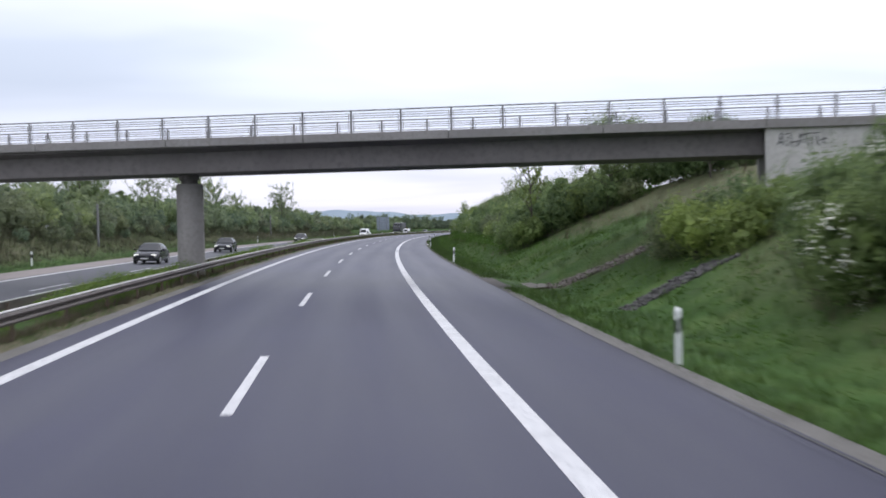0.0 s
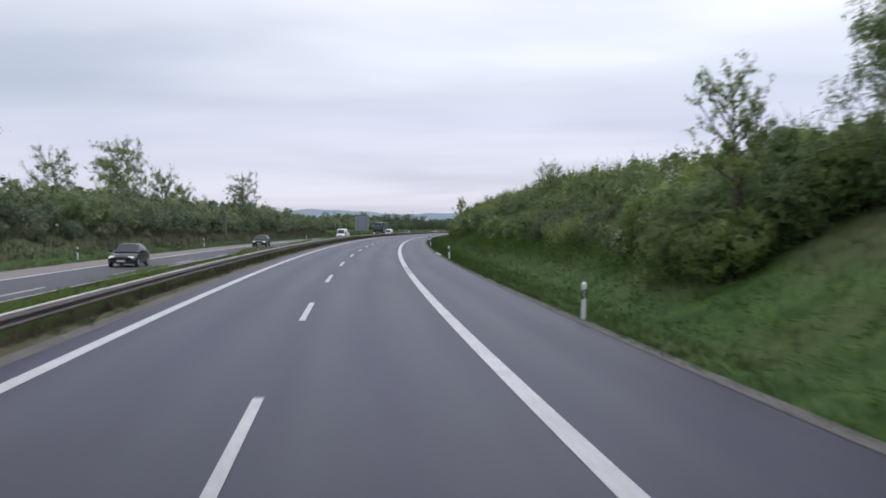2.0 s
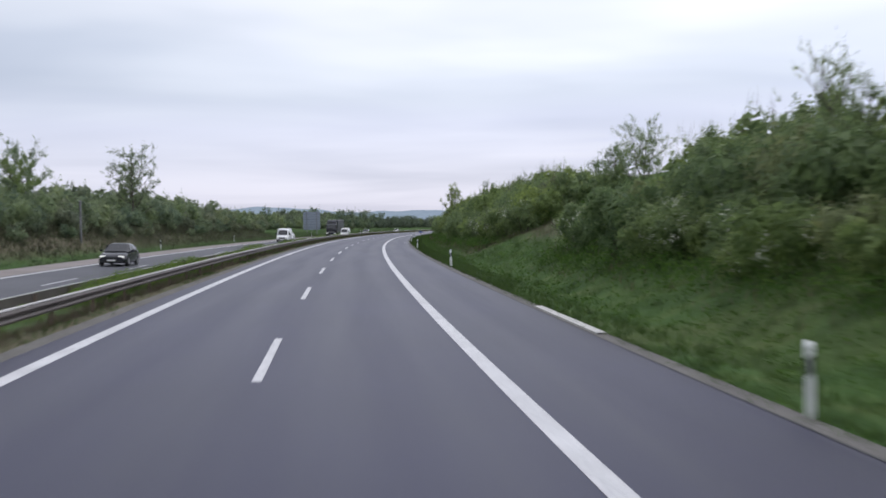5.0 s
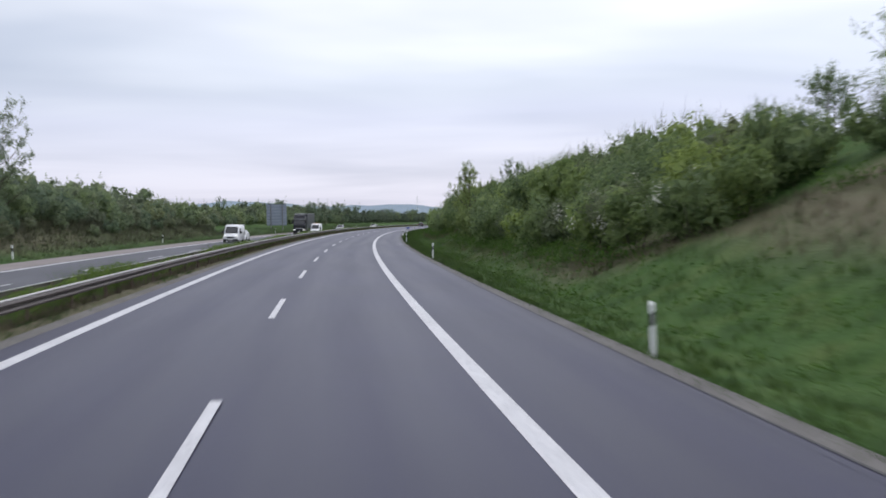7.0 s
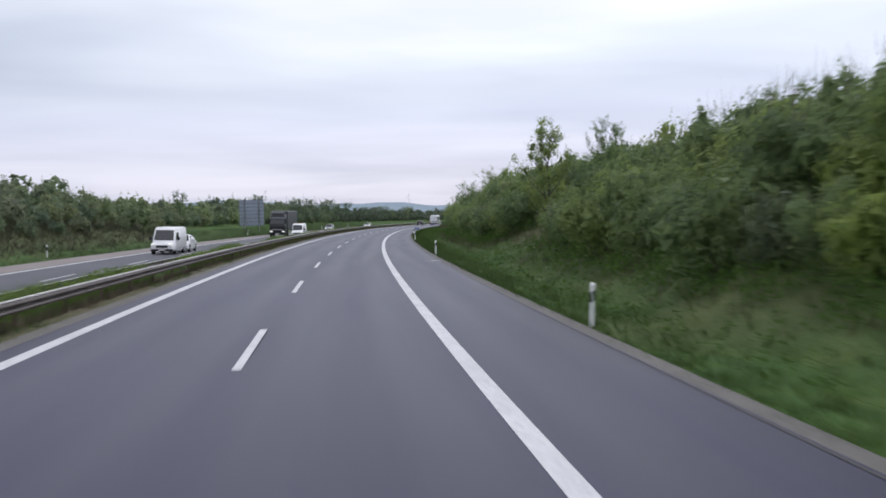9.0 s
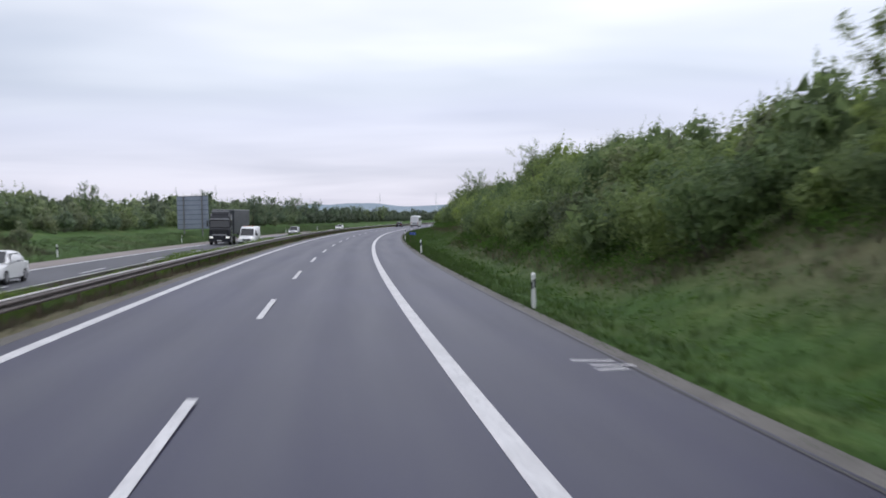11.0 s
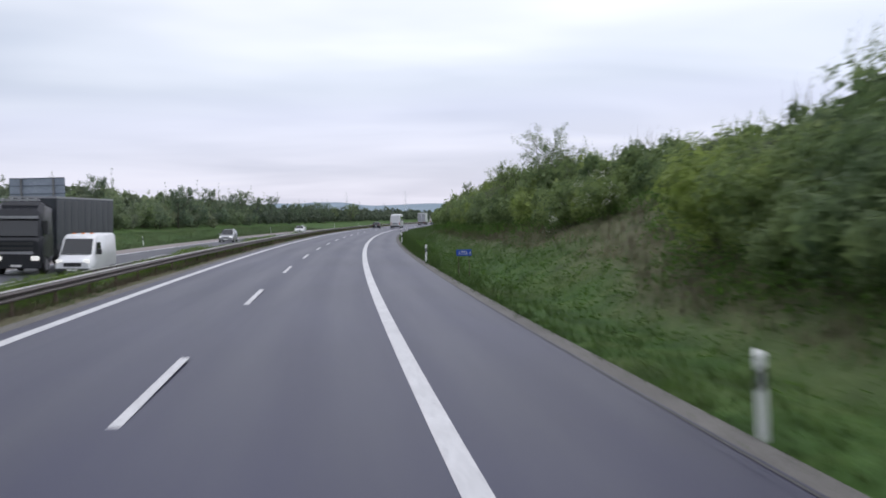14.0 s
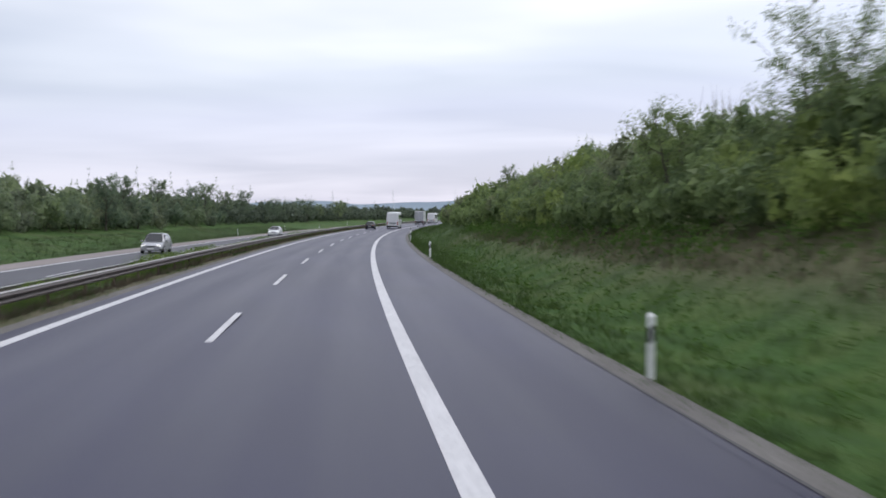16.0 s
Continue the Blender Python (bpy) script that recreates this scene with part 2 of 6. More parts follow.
def foliage(name, dark, light, tip, blade=False):
    m, nt, p = material(name, 0.6, 0, 0.08 if blade else 0.22)
    geo, info = nt.nodes.new("ShaderNodeNewGeometry"), nt.nodes.new("ShaderNodeObjectInfo")
    col = ramp_node(nt, geo.outputs["Random Per Island"], [(0.0, dark), (0.5, light), (0.9, light), (1.0, tip)])
    var = ramp_node(nt, info.outputs["Random"], [(0.0, (0.80, 0.86, 0.86)), (0.5, (1.0, 1.0, 1.0)), (1.0, (1.14, 1.14, 0.88))])
    col = mix_node(nt, 1.0, col, var, "MULTIPLY")
    big = noise_node(nt, 0.45, 3)
    col = mix_node(nt, 1.0, col, ramp_node(nt, big, [(0.3, (0.85, 0.87, 0.88)), (0.7, (1.12, 1.12, 1.0))]), "MULTIPLY")
    clumps = noise_node(nt, 1.5, 3)
    col = mix_node(nt, 1.0, col, ramp_node(nt, clumps, [(0.34, (0.78, 0.80, 0.84)), (0.66, (1.18, 1.16, 1.04))]), "MULTIPLY")
    nt.links.new(col, p.inputs["Base Color"])
    tr = nt.nodes.new("ShaderNodeBsdfTranslucent")
    nt.links.new(col, tr.inputs["Color"])
    if blade:
        # blades are round and bent: they take the light of the sward that they stand in
        at = nt.nodes.new("ShaderNodeAttribute")
        at.attribute_name = "sward"
        for node in (p, tr):
            nt.links.new(at.outputs["Vector"], node.inputs["Normal"])
    ms = nt.nodes.new("ShaderNodeMixShader")
    ms.inputs[0].default_value = 0.15 if blade else 0.5
    nt.links.new(p.outputs[0], ms.inputs[1])
    nt.links.new(tr.outputs[0], ms.inputs[2])
    nt.links.new(ms.outputs[0], nt.nodes["Material Output"].inputs["Surface"])
    return m


def grass_ground():
    m, nt, p = material("grass_ground", 0.9, 0, 0.2)
    big, mid_, fine = noise_node(nt, 0.09, 4), noise_node(nt, 0.55, 4), noise_node(nt, 7.0, 5)
    col = ramp_node(nt, mid_, [(0.30, (0.032, 0.074, 0.016)), (0.50, (0.052, 0.114, 0.023)), (0.72, (0.090, 0.140, 0.036))])
    dry = ramp_node(nt, big, [(0.52, (0, 0, 0)), (0.66, (0.45, 0.45, 0.45))])
    col = mix_node(nt, dry, col, (0.105, 0.105, 0.045))
    at = nt.nodes.new("ShaderNodeAttribute")
    at.attribute_name = "dry"
    frac = nt.nodes.new("ShaderNodeMath"); frac.operation = "MULTIPLY"
    nt.links.new(at.outputs["Fac"], frac.inputs[0])
    nt.links.new(ramp_node(nt, mid_, [(0.28, (0.60, 0.60, 0.60)), (0.52, (1.0, 1.0, 1.0))]), frac.inputs[1])
    col = mix_node(nt, frac.outputs[0], col, (0.152, 0.128, 0.088))
    col = mix_node(nt, ramp_node(nt, fine, [(0.3, (0.45, 0.45, 0.45)), (0.6, (0, 0, 0))]), col, (0.036, 0.062, 0.016))
    nt.links.new(col, p.inputs["Base Color"])
    bump_node(nt, p, fine, 0.7, 0.12)
    return m


M_ASPHALT = asphalt("asphalt", (0.0130, 0.0133, 0.0425), (0.0182, 0.0186, 0.0560), 0.43)
M_ASPHALT2 = asphalt("asphalt_pale", (0.068, 0.071, 0.085), (0.094, 0.098, 0.114), 0.60)
M_STRIP = two_scale("dark_edge_strip", (0.014, 0.014, 0.016), (0.024, 0.024, 0.027), (0.010, 0.010, 0.011), 0.8, 12, 0.6, bump=0.2, depth=0.003)
M_SHOULDER = two_scale("pinkish_shoulder", (0.22, 0.19, 0.18), (0.28, 0.245, 0.235), (0.165, 0.148, 0.142), 0.3, 12)
M_PAINT = two_scale("road_paint", (0.55, 0.55, 0.56), (0.67, 0.67, 0.68), (0.36, 0.36, 0.38), 0.8, 14, 0.6, bump=0.2, depth=0.003)
M_WORN = two_scale("worn_paint", (0.40, 0.40, 0.42), (0.55, 0.55, 0.56), (0.20, 0.20, 0.22), 1.5, 10, 0.65, bump=0.2, depth=0.003)
M_GAP = two_scale("scuffed_paint", (0.20, 0.20, 0.22), (0.30, 0.30, 0.32), (0.12, 0.12, 0.14), 1.5, 10, 0.65, bump=0.2, depth=0.003)
M_GRAVEL = two_scale("gravel_edge", (0.130, 0.124, 0.116), (0.180, 0.172, 0.160), (0.080, 0.078, 0.066), 0.5, 16, 0.95, bump=0.8, depth=0.03)
M_GRASS = grass_ground()
M_BLADE = foliage("grass_blades", (0.048, 0.098, 0.024), (0.078, 0.146, 0.034), (0.130, 0.184, 0.060), True)
M_BLADE_BRIGHT = foliage("median_grass", (0.090, 0.148, 0.036), (0.161, 0.257, 0.062), (0.251, 0.309, 0.105), True)
M_HERB = foliage("median_herbs", (0.100, 0.160, 0.040), (0.165, 0.250, 0.062), (0.240, 0.300, 0.100))
M_DRY = foliage("dry_stalks", (0.145, 0.122, 0.088), (0.205, 0.172, 0.124), (0.270, 0.232, 0.165), True)
M_WEED = foliage("weed_leaves", (0.048, 0.100, 0.026), (0.076, 0.146, 0.036), (0.118, 0.182, 0.060))
M_BANK = foliage("bank_grass", (0.066, 0.074, 0.052), (0.098, 0.104, 0.073), (0.139, 0.130, 0.104), True)
M_VERGE = foliage("dull_verge", (0.065, 0.098, 0.044), (0.094, 0.137, 0.062), (0.127, 0.167, 0.091), True)
M_LEAF = foliage("shrub_leaves", (0.135, 0.188, 0.098), (0.196, 0.264, 0.128), (0.270, 0.334, 0.165))
M_LEAF2 = foliage("young_leaves", (0.169, 0.224, 0.096), (0.242, 0.311, 0.126), (0.316, 0.381, 0.171))
M_LEAF3 = foliage("bronze_leaves", (0.146, 0.175, 0.116), (0.200, 0.234, 0.145), (0.262, 0.286, 0.182))
# distance haze is mixed into these paler, greyer leaf colours
M_LEAF_L = foliage("hazed_hedge_leaves", (0.150, 0.199, 0.144), (0.204, 0.261, 0.178), (0.259, 0.310, 0.217))
M_LEAF2_L = foliage("hazed_young_leaves", (0.180, 0.227, 0.151), (0.246, 0.299, 0.194), (0.301, 0.344, 0.233))
M_LEAF3_L = foliage("hazed_bronze_leaves", (0.163, 0.194, 0.143), (0.210, 0.240, 0.174), (0.251, 0.280, 0.201))
# farthest leaves: the haze is painted in as grey
M_FARLEAF = foliage("hazed_far_leaves", (0.125, 0.155, 0.120), (0.155, 0.190, 0.145), (0.18, 0.215, 0.165))
M_BARK = two_scale("bark", (0.085, 0.070, 0.058), (0.14, 0.12, 0.10), (0.05, 0.043, 0.037), 2, 20, 0.95, bump=0.6, depth=0.02, world=False)
M_BLOSSOM = plain("white_blossom", (0.62, 0.63, 0.52), 0.8)
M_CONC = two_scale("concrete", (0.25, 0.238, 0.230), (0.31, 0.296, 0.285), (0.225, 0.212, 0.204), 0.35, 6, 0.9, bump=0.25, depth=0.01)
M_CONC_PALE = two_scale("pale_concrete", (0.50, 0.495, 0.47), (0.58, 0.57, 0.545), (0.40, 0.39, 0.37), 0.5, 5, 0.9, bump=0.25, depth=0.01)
# a darker tone for girder, bearing and right abutment
M_CONC_DARK = two_scale("darker_concrete", (0.165, 0.152, 0.150), (0.215, 0.20, 0.195), (0.145, 0.134, 0.131), 0.3, 4, 0.92, bump=0.25, depth=0.01)
M_APRON = two_scale("dark_earthy_apron", (0.085, 0.078, 0.072), (0.120, 0.110, 0.100), (0.060, 0.056, 0.050), 1.2, 11, 0.9, bump=0.4, depth=0.02)
M_SLAB = two_scale("brown_slab", (0.135, 0.122, 0.108), (0.185, 0.170, 0.152), (0.085, 0.080, 0.068), 1.5, 9, 0.92, bump=0.5, depth=0.02)
M_STEEL = two_scale("galvanised_steel", (0.20, 0.20, 0.215), (0.28, 0.28, 0.295), (0.15, 0.145, 0.14), 0.8, 9, 0.5, 0.55, 0.1, 0.004)
M_RAIL = two_scale("weathered_rail", (0.082, 0.068, 0.062), (0.115, 0.098, 0.090), (0.052, 0.042, 0.038), 0.6, 7, 0.62, 0.12, 0.12, 0.004)
# much brighter than the beam's face, for its top edge only
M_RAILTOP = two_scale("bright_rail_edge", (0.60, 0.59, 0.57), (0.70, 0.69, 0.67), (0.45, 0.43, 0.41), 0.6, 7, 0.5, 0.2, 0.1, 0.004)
M_RUST = two_scale("rusty_posts", (0.10, 0.07, 0.055), (0.16, 0.11, 0.085), (0.06, 0.045, 0.04), 2, 9, 0.85)
M_WHITE = plain("white_plastic", (0.72, 0.74, 0.72), 0.45, spread=0.05)
M_BLACK = plain("black_plastic", (0.022, 0.024, 0.025), 0.5)
M_REFLECT = plain("reflector", (0.60, 0.62, 0.62), 0.15, 0.3)
M_STONE = two_scale("rough_stone", (0.055, 0.053, 0.052), (0.105, 0.101, 0.097), (0.034, 0.033, 0.032), 2.5, 14, 0.9, bump=0.6, depth=0.03)
M_STONE_PALE = two_scale("pale_stone", (0.125, 0.108, 0.092), (0.21, 0.19, 0.168), (0.075, 0.062, 0.052), 2.5, 14, 0.9, bump=0.6, depth=0.03)
M_SIGNBACK = two_scale("sign_back", (0.29, 0.33, 0.41), (0.34, 0.38, 0.455), (0.25, 0.28, 0.345), 0.5, 5, 0.55, 0.2, 0.05, 0.003)
M_SIGNRIB = plain("sign_rib", (0.16, 0.185, 0.235), 0.5, 0.3)
M_BLUE = plain("blue_sign", (0.018, 0.075, 0.42), 0.4)
M_GLASS = plain("dark_glass", (0.016, 0.019, 0.022), 0.06, spread=0.05, spec=0.8)
M_TYRE = plain("tyre_rubber", (0.022, 0.022, 0.023), 0.85)
M_RIM = plain("wheel_rim", (0.38, 0.38, 0.40), 0.35, 0.7)
M_LAMP = plain("headlight_glass", (0.78, 0.80, 0.82), 0.12, 0.2)
M_LAMP.node_tree.nodes["Principled BSDF"].inputs["Emission Color"].default_value = (1.0, 0.97, 0.9, 1)
M_LAMP.node_tree.nodes["Principled BSDF"].inputs["Emission Strength"].default_value = 0.55
M_RED = plain("tail_light", (0.35, 0.018, 0.014), 0.25)
M_AMBER = plain("amber_lamp", (0.75, 0.22, 0.03), 0.25)
M_PLATE = plain("plate_white", (0.70, 0.70, 0.68), 0.4)
M_VWHITE = plain("white_vehicle_paint", (0.74, 0.75, 0.76), 0.25, spread=0.04)
M_VDARK = plain("dark_vehicle_paint", (0.028, 0.030, 0.036), 0.2, 0.1)
M_VSILVER = plain("silver_vehicle_paint", (0.46, 0.47, 0.49), 0.25, 0.45, 0.05)
M_CURTAIN = two_scale("dark_curtain", (0.026, 0.032, 0.038), (0.044, 0.052, 0.060), (0.018, 0.022, 0.028), 0.7, 3, 0.45, bump=0.2, depth=0.03, world=False)
# blue haze of the distance is painted into the hill colour
M_HILL = two_scale("haze_tinted_hill", (0.25, 0.31, 0.36), (0.29, 0.35, 0.40), (0.23, 0.29, 0.34), 0.004, 0.03, 1.0, bump=0, spec=0.0)
# pylon steel paled by the same haze, mixed into its colour
M_HAZE = plain("haze_paled_steel", (0.60, 0.62, 0.66), 0.8)
M_INK = plain("dark_spray_paint", (0.035, 0.035, 0.038), 0.7)

# ---- building helpers ----
def mesh_of(name, verts, faces, mat, smooth_faces=False):
    me = bpy.data.meshes.new(name)
    me.from_pydata([tuple(v) for v in verts], [], [tuple(f) for f in faces])
    me.materials.append(mat)
    if smooth_faces:
        me.polygons.foreach_set("use_smooth", [True] * len(me.polygons))
    me.update()
    return me


def sward_normals(me, nor):
    at = me.attributes.new("sward", "FLOAT_VECTOR", "POINT")
    at.data.foreach_set("vector", np.ascontiguousarray(nor, dtype=np.float32).ravel())


def quads_mesh(name, verts, mat, corners=4, nor=None):
    """A mesh of loose faces: verts is an array (n * corners, 3), nor one soft normal a face."""
    n = len(verts) // corners
    me = bpy.data.meshes.new(name)
    me.vertices.add(len(verts))
    me.vertices.foreach_set("co", np.ascontiguousarray(verts, dtype=np.float32).ravel())
    me.loops.add(n * corners)
    me.loops.foreach_set("vertex_index", np.arange(n * corners, dtype=np.int32))
    me.polygons.add(n)
    me.polygons.foreach_set("loop_start", np.arange(0, n * corners, corners, dtype=np.int32))
    me.materials.append(mat)
    me.update(calc_edges=True)
    if nor is not None:
        sward_normals(me, np.repeat(nor, corners, axis=0))
    return me


def part(name, bm, mat, parent=None, label="", bevel=0.0, soft=False):
    """Links a bmesh, or a ready mesh, as one object under a thing or a part."""
    if isinstance(bm, bmesh.types.BMesh):
        if bevel:
            bmesh.ops.bevel(bm, geom=list(bm.edges), offset=bevel, segments=2, affect="EDGES", clamp_overlap=True)
        bmesh.ops.recalc_face_normals(bm, faces=list(bm.faces))
        me = bpy.data.meshes.new(name)
        bm.to_mesh(me)
        bm.free()
        me.materials.append(mat)
        if soft:
            me.polygons.foreach_set("use_smooth", [True] * len(me.polygons))
            me.set_sharp_from_angle(angle=0.75)
    else:
        me = bm
    ob = new(name, me)
    ob.parent = parent
    if label:
        ob["label"] = label
    return ob


def thing(name, label, category, group="", kind="", m=None):
    ob = new(name)
    ob.empty_display_size = 0.2
    tagged(ob, label, category, group, kind)
    if m is not None:
        ob.matrix_basis = m
    return ob


def box(x0, x1, y0, y1, z0, z1, bm=None):
    bm = bm or bmesh.new()
    v = [bm.verts.new(p) for p in ((x0, y0, z0), (x1, y0, z0), (x1, y1, z0), (x0, y1, z0), (x0, y0, z1), (x1, y0, z1), (x1, y1, z1), (x0, y1, z1))]
    for f in ((3, 2, 1, 0), (4, 5, 6, 7), (0, 1, 5, 4), (1, 2, 6, 5), (2, 3, 7, 6), (3, 0, 4, 7)):
        bm.faces.new([v[i] for i in f])
    return bm


def loft(sections, bm=None, closed=True):
    """Skins rings of points, all of one length."""
    bm = bm or bmesh.new()
    rings = [[bm.verts.new(p) for p in ring] for ring in sections]
    n = len(rings[0])
    for a, b in zip(rings, rings[1:]):
        for i in range(n if closed else n - 1):
            bm.faces.new((a[i], a[(i + 1) % n], b[(i + 1) % n], b[i]))
    if closed:
        bm.faces.new(rings[0][::-1])
        bm.faces.new(rings[-1])
    return bm


def tube(p, q, r0, r1, n=7, bm=None):
    p, q = Vector(p), Vector(q)
    ax = (q - p).normalized()
    side = ax.orthogonal().normalized()
    up = ax.cross(side)
    ring = lambda c, r: [c + (side * math.cos(2 * math.pi * i / n) + up * math.sin(2 * math.pi * i / n)) * r for i in range(n)]
    return loft([ring(p, r0), ring(q, r1)], bm)


def kerb_shift(s):
    """How far the asphalt's right edge lies outside its usual line."""
    return np.interp(s, [0, 25, 42, 62, 85, 110, 150, 190, 300, 360, 400], [0.0, 0.08, 0.28, 0.27, 0.22, 0.22, 0.12, 0.03, 0.03, 0.09, 0.09])


def left_shift(s):
    """How far the median's edge line and rail lie beside their usual line."""
    return np.interp(s, [0, 60, 130, 205, 350, 420], [0.05, 0.07, 0.03, -0.02, -0.08, -0.04])


def ribbon(name, s0, s1, step, section, mat, closed=False, shift=None):
    """A mesh that follows the road: the section's (d, h) points swept along s; shift moves them sideways."""
    ss = np.arange(s0, s1 + step * 0.5, step)
    n = len(section)
    dd, hh = np.array([p[0] for p in section]), np.array([p[1] for p in section])
    side = shift(ss)[:, None] if shift else 0.0
    v = place(ss[:, None], dd[None, :] + side, hh[None, :]).reshape(-1, 3)
    faces = []
    for i in range(len(ss) - 1):
        for j in range(n if closed else n - 1):
            k = (j + 1) % n
            faces.append((i * n + j, i * n + k, (i + 1) * n + k, (i + 1) * n + j))
    me = mesh_of(name, v, faces, mat)
    uv = me.uv_layers.new(name="across").data
    for f, poly in zip(faces, me.polygons):
        for vi, li in zip(f, poly.loop_indices):
            uv[li].uv = (dd[vi % n], ss[vi // n])
    return me


# ---- the ground: one sheet out to the horizon ----
def build_ground():
    ss = np.concatenate([np.arange(-160, 38, 3.0), np.arange(38, 53, 0.7), np.arange(53, 620, 3.0), np.arange(620, 1400, 20.0)])
    dd = np.array([-700, -420, -260, -150, -90, -65, -50, -45, -41, -37, -33, -30, -27.5, -25, -23, -22, -21, -20.2, -19.4, -18.6, -18.3, -14, -8.9,
                   -8.4, -7.9, -7.3, -6.6, -6, -5.4, -5, -4.7, -4.35, -4.3, 0, 6.6, 7.0, 7.1, 7.35, 7.6, 8.1, 8.7, 9.2, 9.6, 10.2, 11, 12, 13, 14, 15, 16, 17, 18, 19, 20,
                   21, 22.5, 24, 26, 29, 33, 40, 52, 70, 100, 160, 260, 420, 700])
    s2, d2 = np.meshgrid(ss, dd, indexing="ij")
    v = place(s2, d2, terrain(s2, d2)).reshape(-1, 3)
    ns, nd = s2.shape
    faces = [(i * nd + j, i * nd + j + 1, (i + 1) * nd + j + 1, (i + 1) * nd + j) for i in range(ns - 1) for j in range(nd - 1)]
    # rim carried on to the horizon
    rim = [j for j in range(nd)] + [i * nd + nd - 1 for i in range(1, ns)] + [(ns - 1) * nd + j for j in range(nd - 2, -1, -1)] + [i * nd for i in range(ns - 2, 0, -1)]
    c = np.array([RX[760], RY[760], 0])
    far = []
    for i in rim:
        w = v[i] - c
        w[2] = 0
        far.append(c + w / np.linalg.norm(w) * 4600 + np.array([0, 0, -4.0]))
    base = len(v)
    allv = np.concatenate([v, np.array(far)])
    n = len(rim)
    faces += [(rim[k], base + k, base + (k + 1) % n, rim[(k + 1) % n]) for k in range(n)]
    me = mesh_of("ground", allv, faces, M_GRASS, True)
    foot = np.interp(s2, FOOT_S, FOOT_D)
    band = smooth(d2, foot - 3.0 - 2.6 * smooth(foot, 13, 16) - 3.4 * smooth(foot, 18, 20.5), foot - 0.4 - 1.6 * smooth(foot, 13, 16) - 3.0 * smooth(foot, 18, 20.5)) * (1 - smooth(d2, foot + 2, foot + 5)) * np.interp(s2, DRY_S, DRY_K)
    band = np.where(d2 > 9.4, band, 0) + np.where(d2 < -19, smooth(-d2, 20.2, 22) * (1 - smooth(-d2, 27, 31)) * (0.75 + 0.25 * np.sin(s2 * 0.037 + 0.4)) * (1 - smooth(s2, 310, 335)), 0)
    band = band + 0.9 * smooth(s2, 42.6, 43.4) * (1 - smooth(s2, 44.6, 45.3)) * smooth(d2, 8.2, 8.8) * (1 - smooth(d2, 14, 16))
    band = band + np.where((d2 < -4.3) & (d2 > -5.6), 0.9, 0)
    at = me.attributes.new("dry", "FLOAT", "POINT")
    at.data.foreach_set("value", np.concatenate([band.ravel(), np.zeros(len(far))]).astype(np.float32))
    tagged(new("ground", me), "rough green grass ground with verges and cutting slopes", "ground", kind="structure")


build_ground()

# ---- carriageways ----
road = tagged(part("road", ribbon("road", -150, 1300, 4, [(-4.35, -0.14), (-4.35, 0), (6.4, 0), (6.4, -0.14)], M_ASPHALT), M_ASPHALT),
              "damp grey asphalt motorway carriageway with hard shoulder", "road", kind="structure")
part("road_edge", ribbon("road_edge", -150, 1300, 4, [(6.38, -0.004), (6.57, -0.002), (6.57, -0.14)], M_ASPHALT, shift=kerb_shift), M_ASPHALT, road)
part("road_edge", ribbon("road_edge", -150, 1300, 4, [(6.3, -0.006), (6.7, -0.006)], M_ASPHALT), M_ASPHALT, road)
LOW = -0.50
opposite = tagged(part("opposite_road", ribbon("opposite_road", -150, 1300, 4, [(-15.95, LOW - 0.14), (-15.95, LOW), (-8.75, LOW), (-8.75, LOW - 0.14)], M_ASPHALT2), M_ASPHALT2),
                  "pale grey asphalt opposite motorway carriageway", "road", kind="structure")
shoulder = tagged(part("opposite_shoulder", ribbon("opposite_shoulder", -150, 1300, 4, [(-18.45, LOW - 0.14), (-18.45, LOW - 0.003), (-15.95, LOW - 0.003), (-15.95, LOW - 0.14)], M_SHOULDER), M_SHOULDER),
                  "pinkish concrete hard shoulder beside the opposite carriageway", "shoulder", kind="structure")


def line(name, d, w, lift, owner, s0=-150, s1=1300, mat=M_PAINT, label="", shift=None):
    return part(name, ribbon(name, s0, s1, (s1 - s0) / max(1, round((s1 - s0) / 3)), [(d - w / 2, lift), (d + w / 2, lift)], mat, shift=shift), mat, owner, label)


line("edge_line", -3.706, 0.28, 0.005, road, shift=left_shift)
RIGHT = 3.694
line("edge_line", RIGHT, 0.29, 0.005, road)
line("edge_line", -15.6, 0.28, LOW + 0.005, opposite)
line("edge_line", -8.95, 0.2, LOW + 0.005, opposite)
# narrow dark strip laid where asphalt meets gravel
line("edge_strip", 6.575, 0.06, 0.004, road, mat=M_STRIP, label="dark strip along the asphalt edge", shift=kerb_shift)
for a, b in ((94.8, 99.6), (100.4, 102.4)):
    line("worn_patch", RIGHT, 0.27, 0.009, road, a, b, M_WORN, "grey worn patch in the white line")
for a in (94.5, 99.7, 102.5):
    line("line_gap", RIGHT, 0.27, 0.010, road, a, a + 0.3, M_GAP, "dark scuff across the white line")
dash_mesh = mesh_of("lane_dash", [(-0.075, 0, 0), (0.075, 0, 0), (0.075, 6, 0), (-0.075, 6, 0)], [(0, 1, 2, 3)], M_PAINT)
for k in range(-3, 58):
    for owner, s0, d, h in ((road, DASH0, 0.0, 0.005), (opposite, 10.4, -12.0, LOW + 0.005)):
        ob = part("lane_dash", dash_mesh, M_PAINT, owner)
        ob.matrix_basis = lie(s0 + 18 * k, d, h)
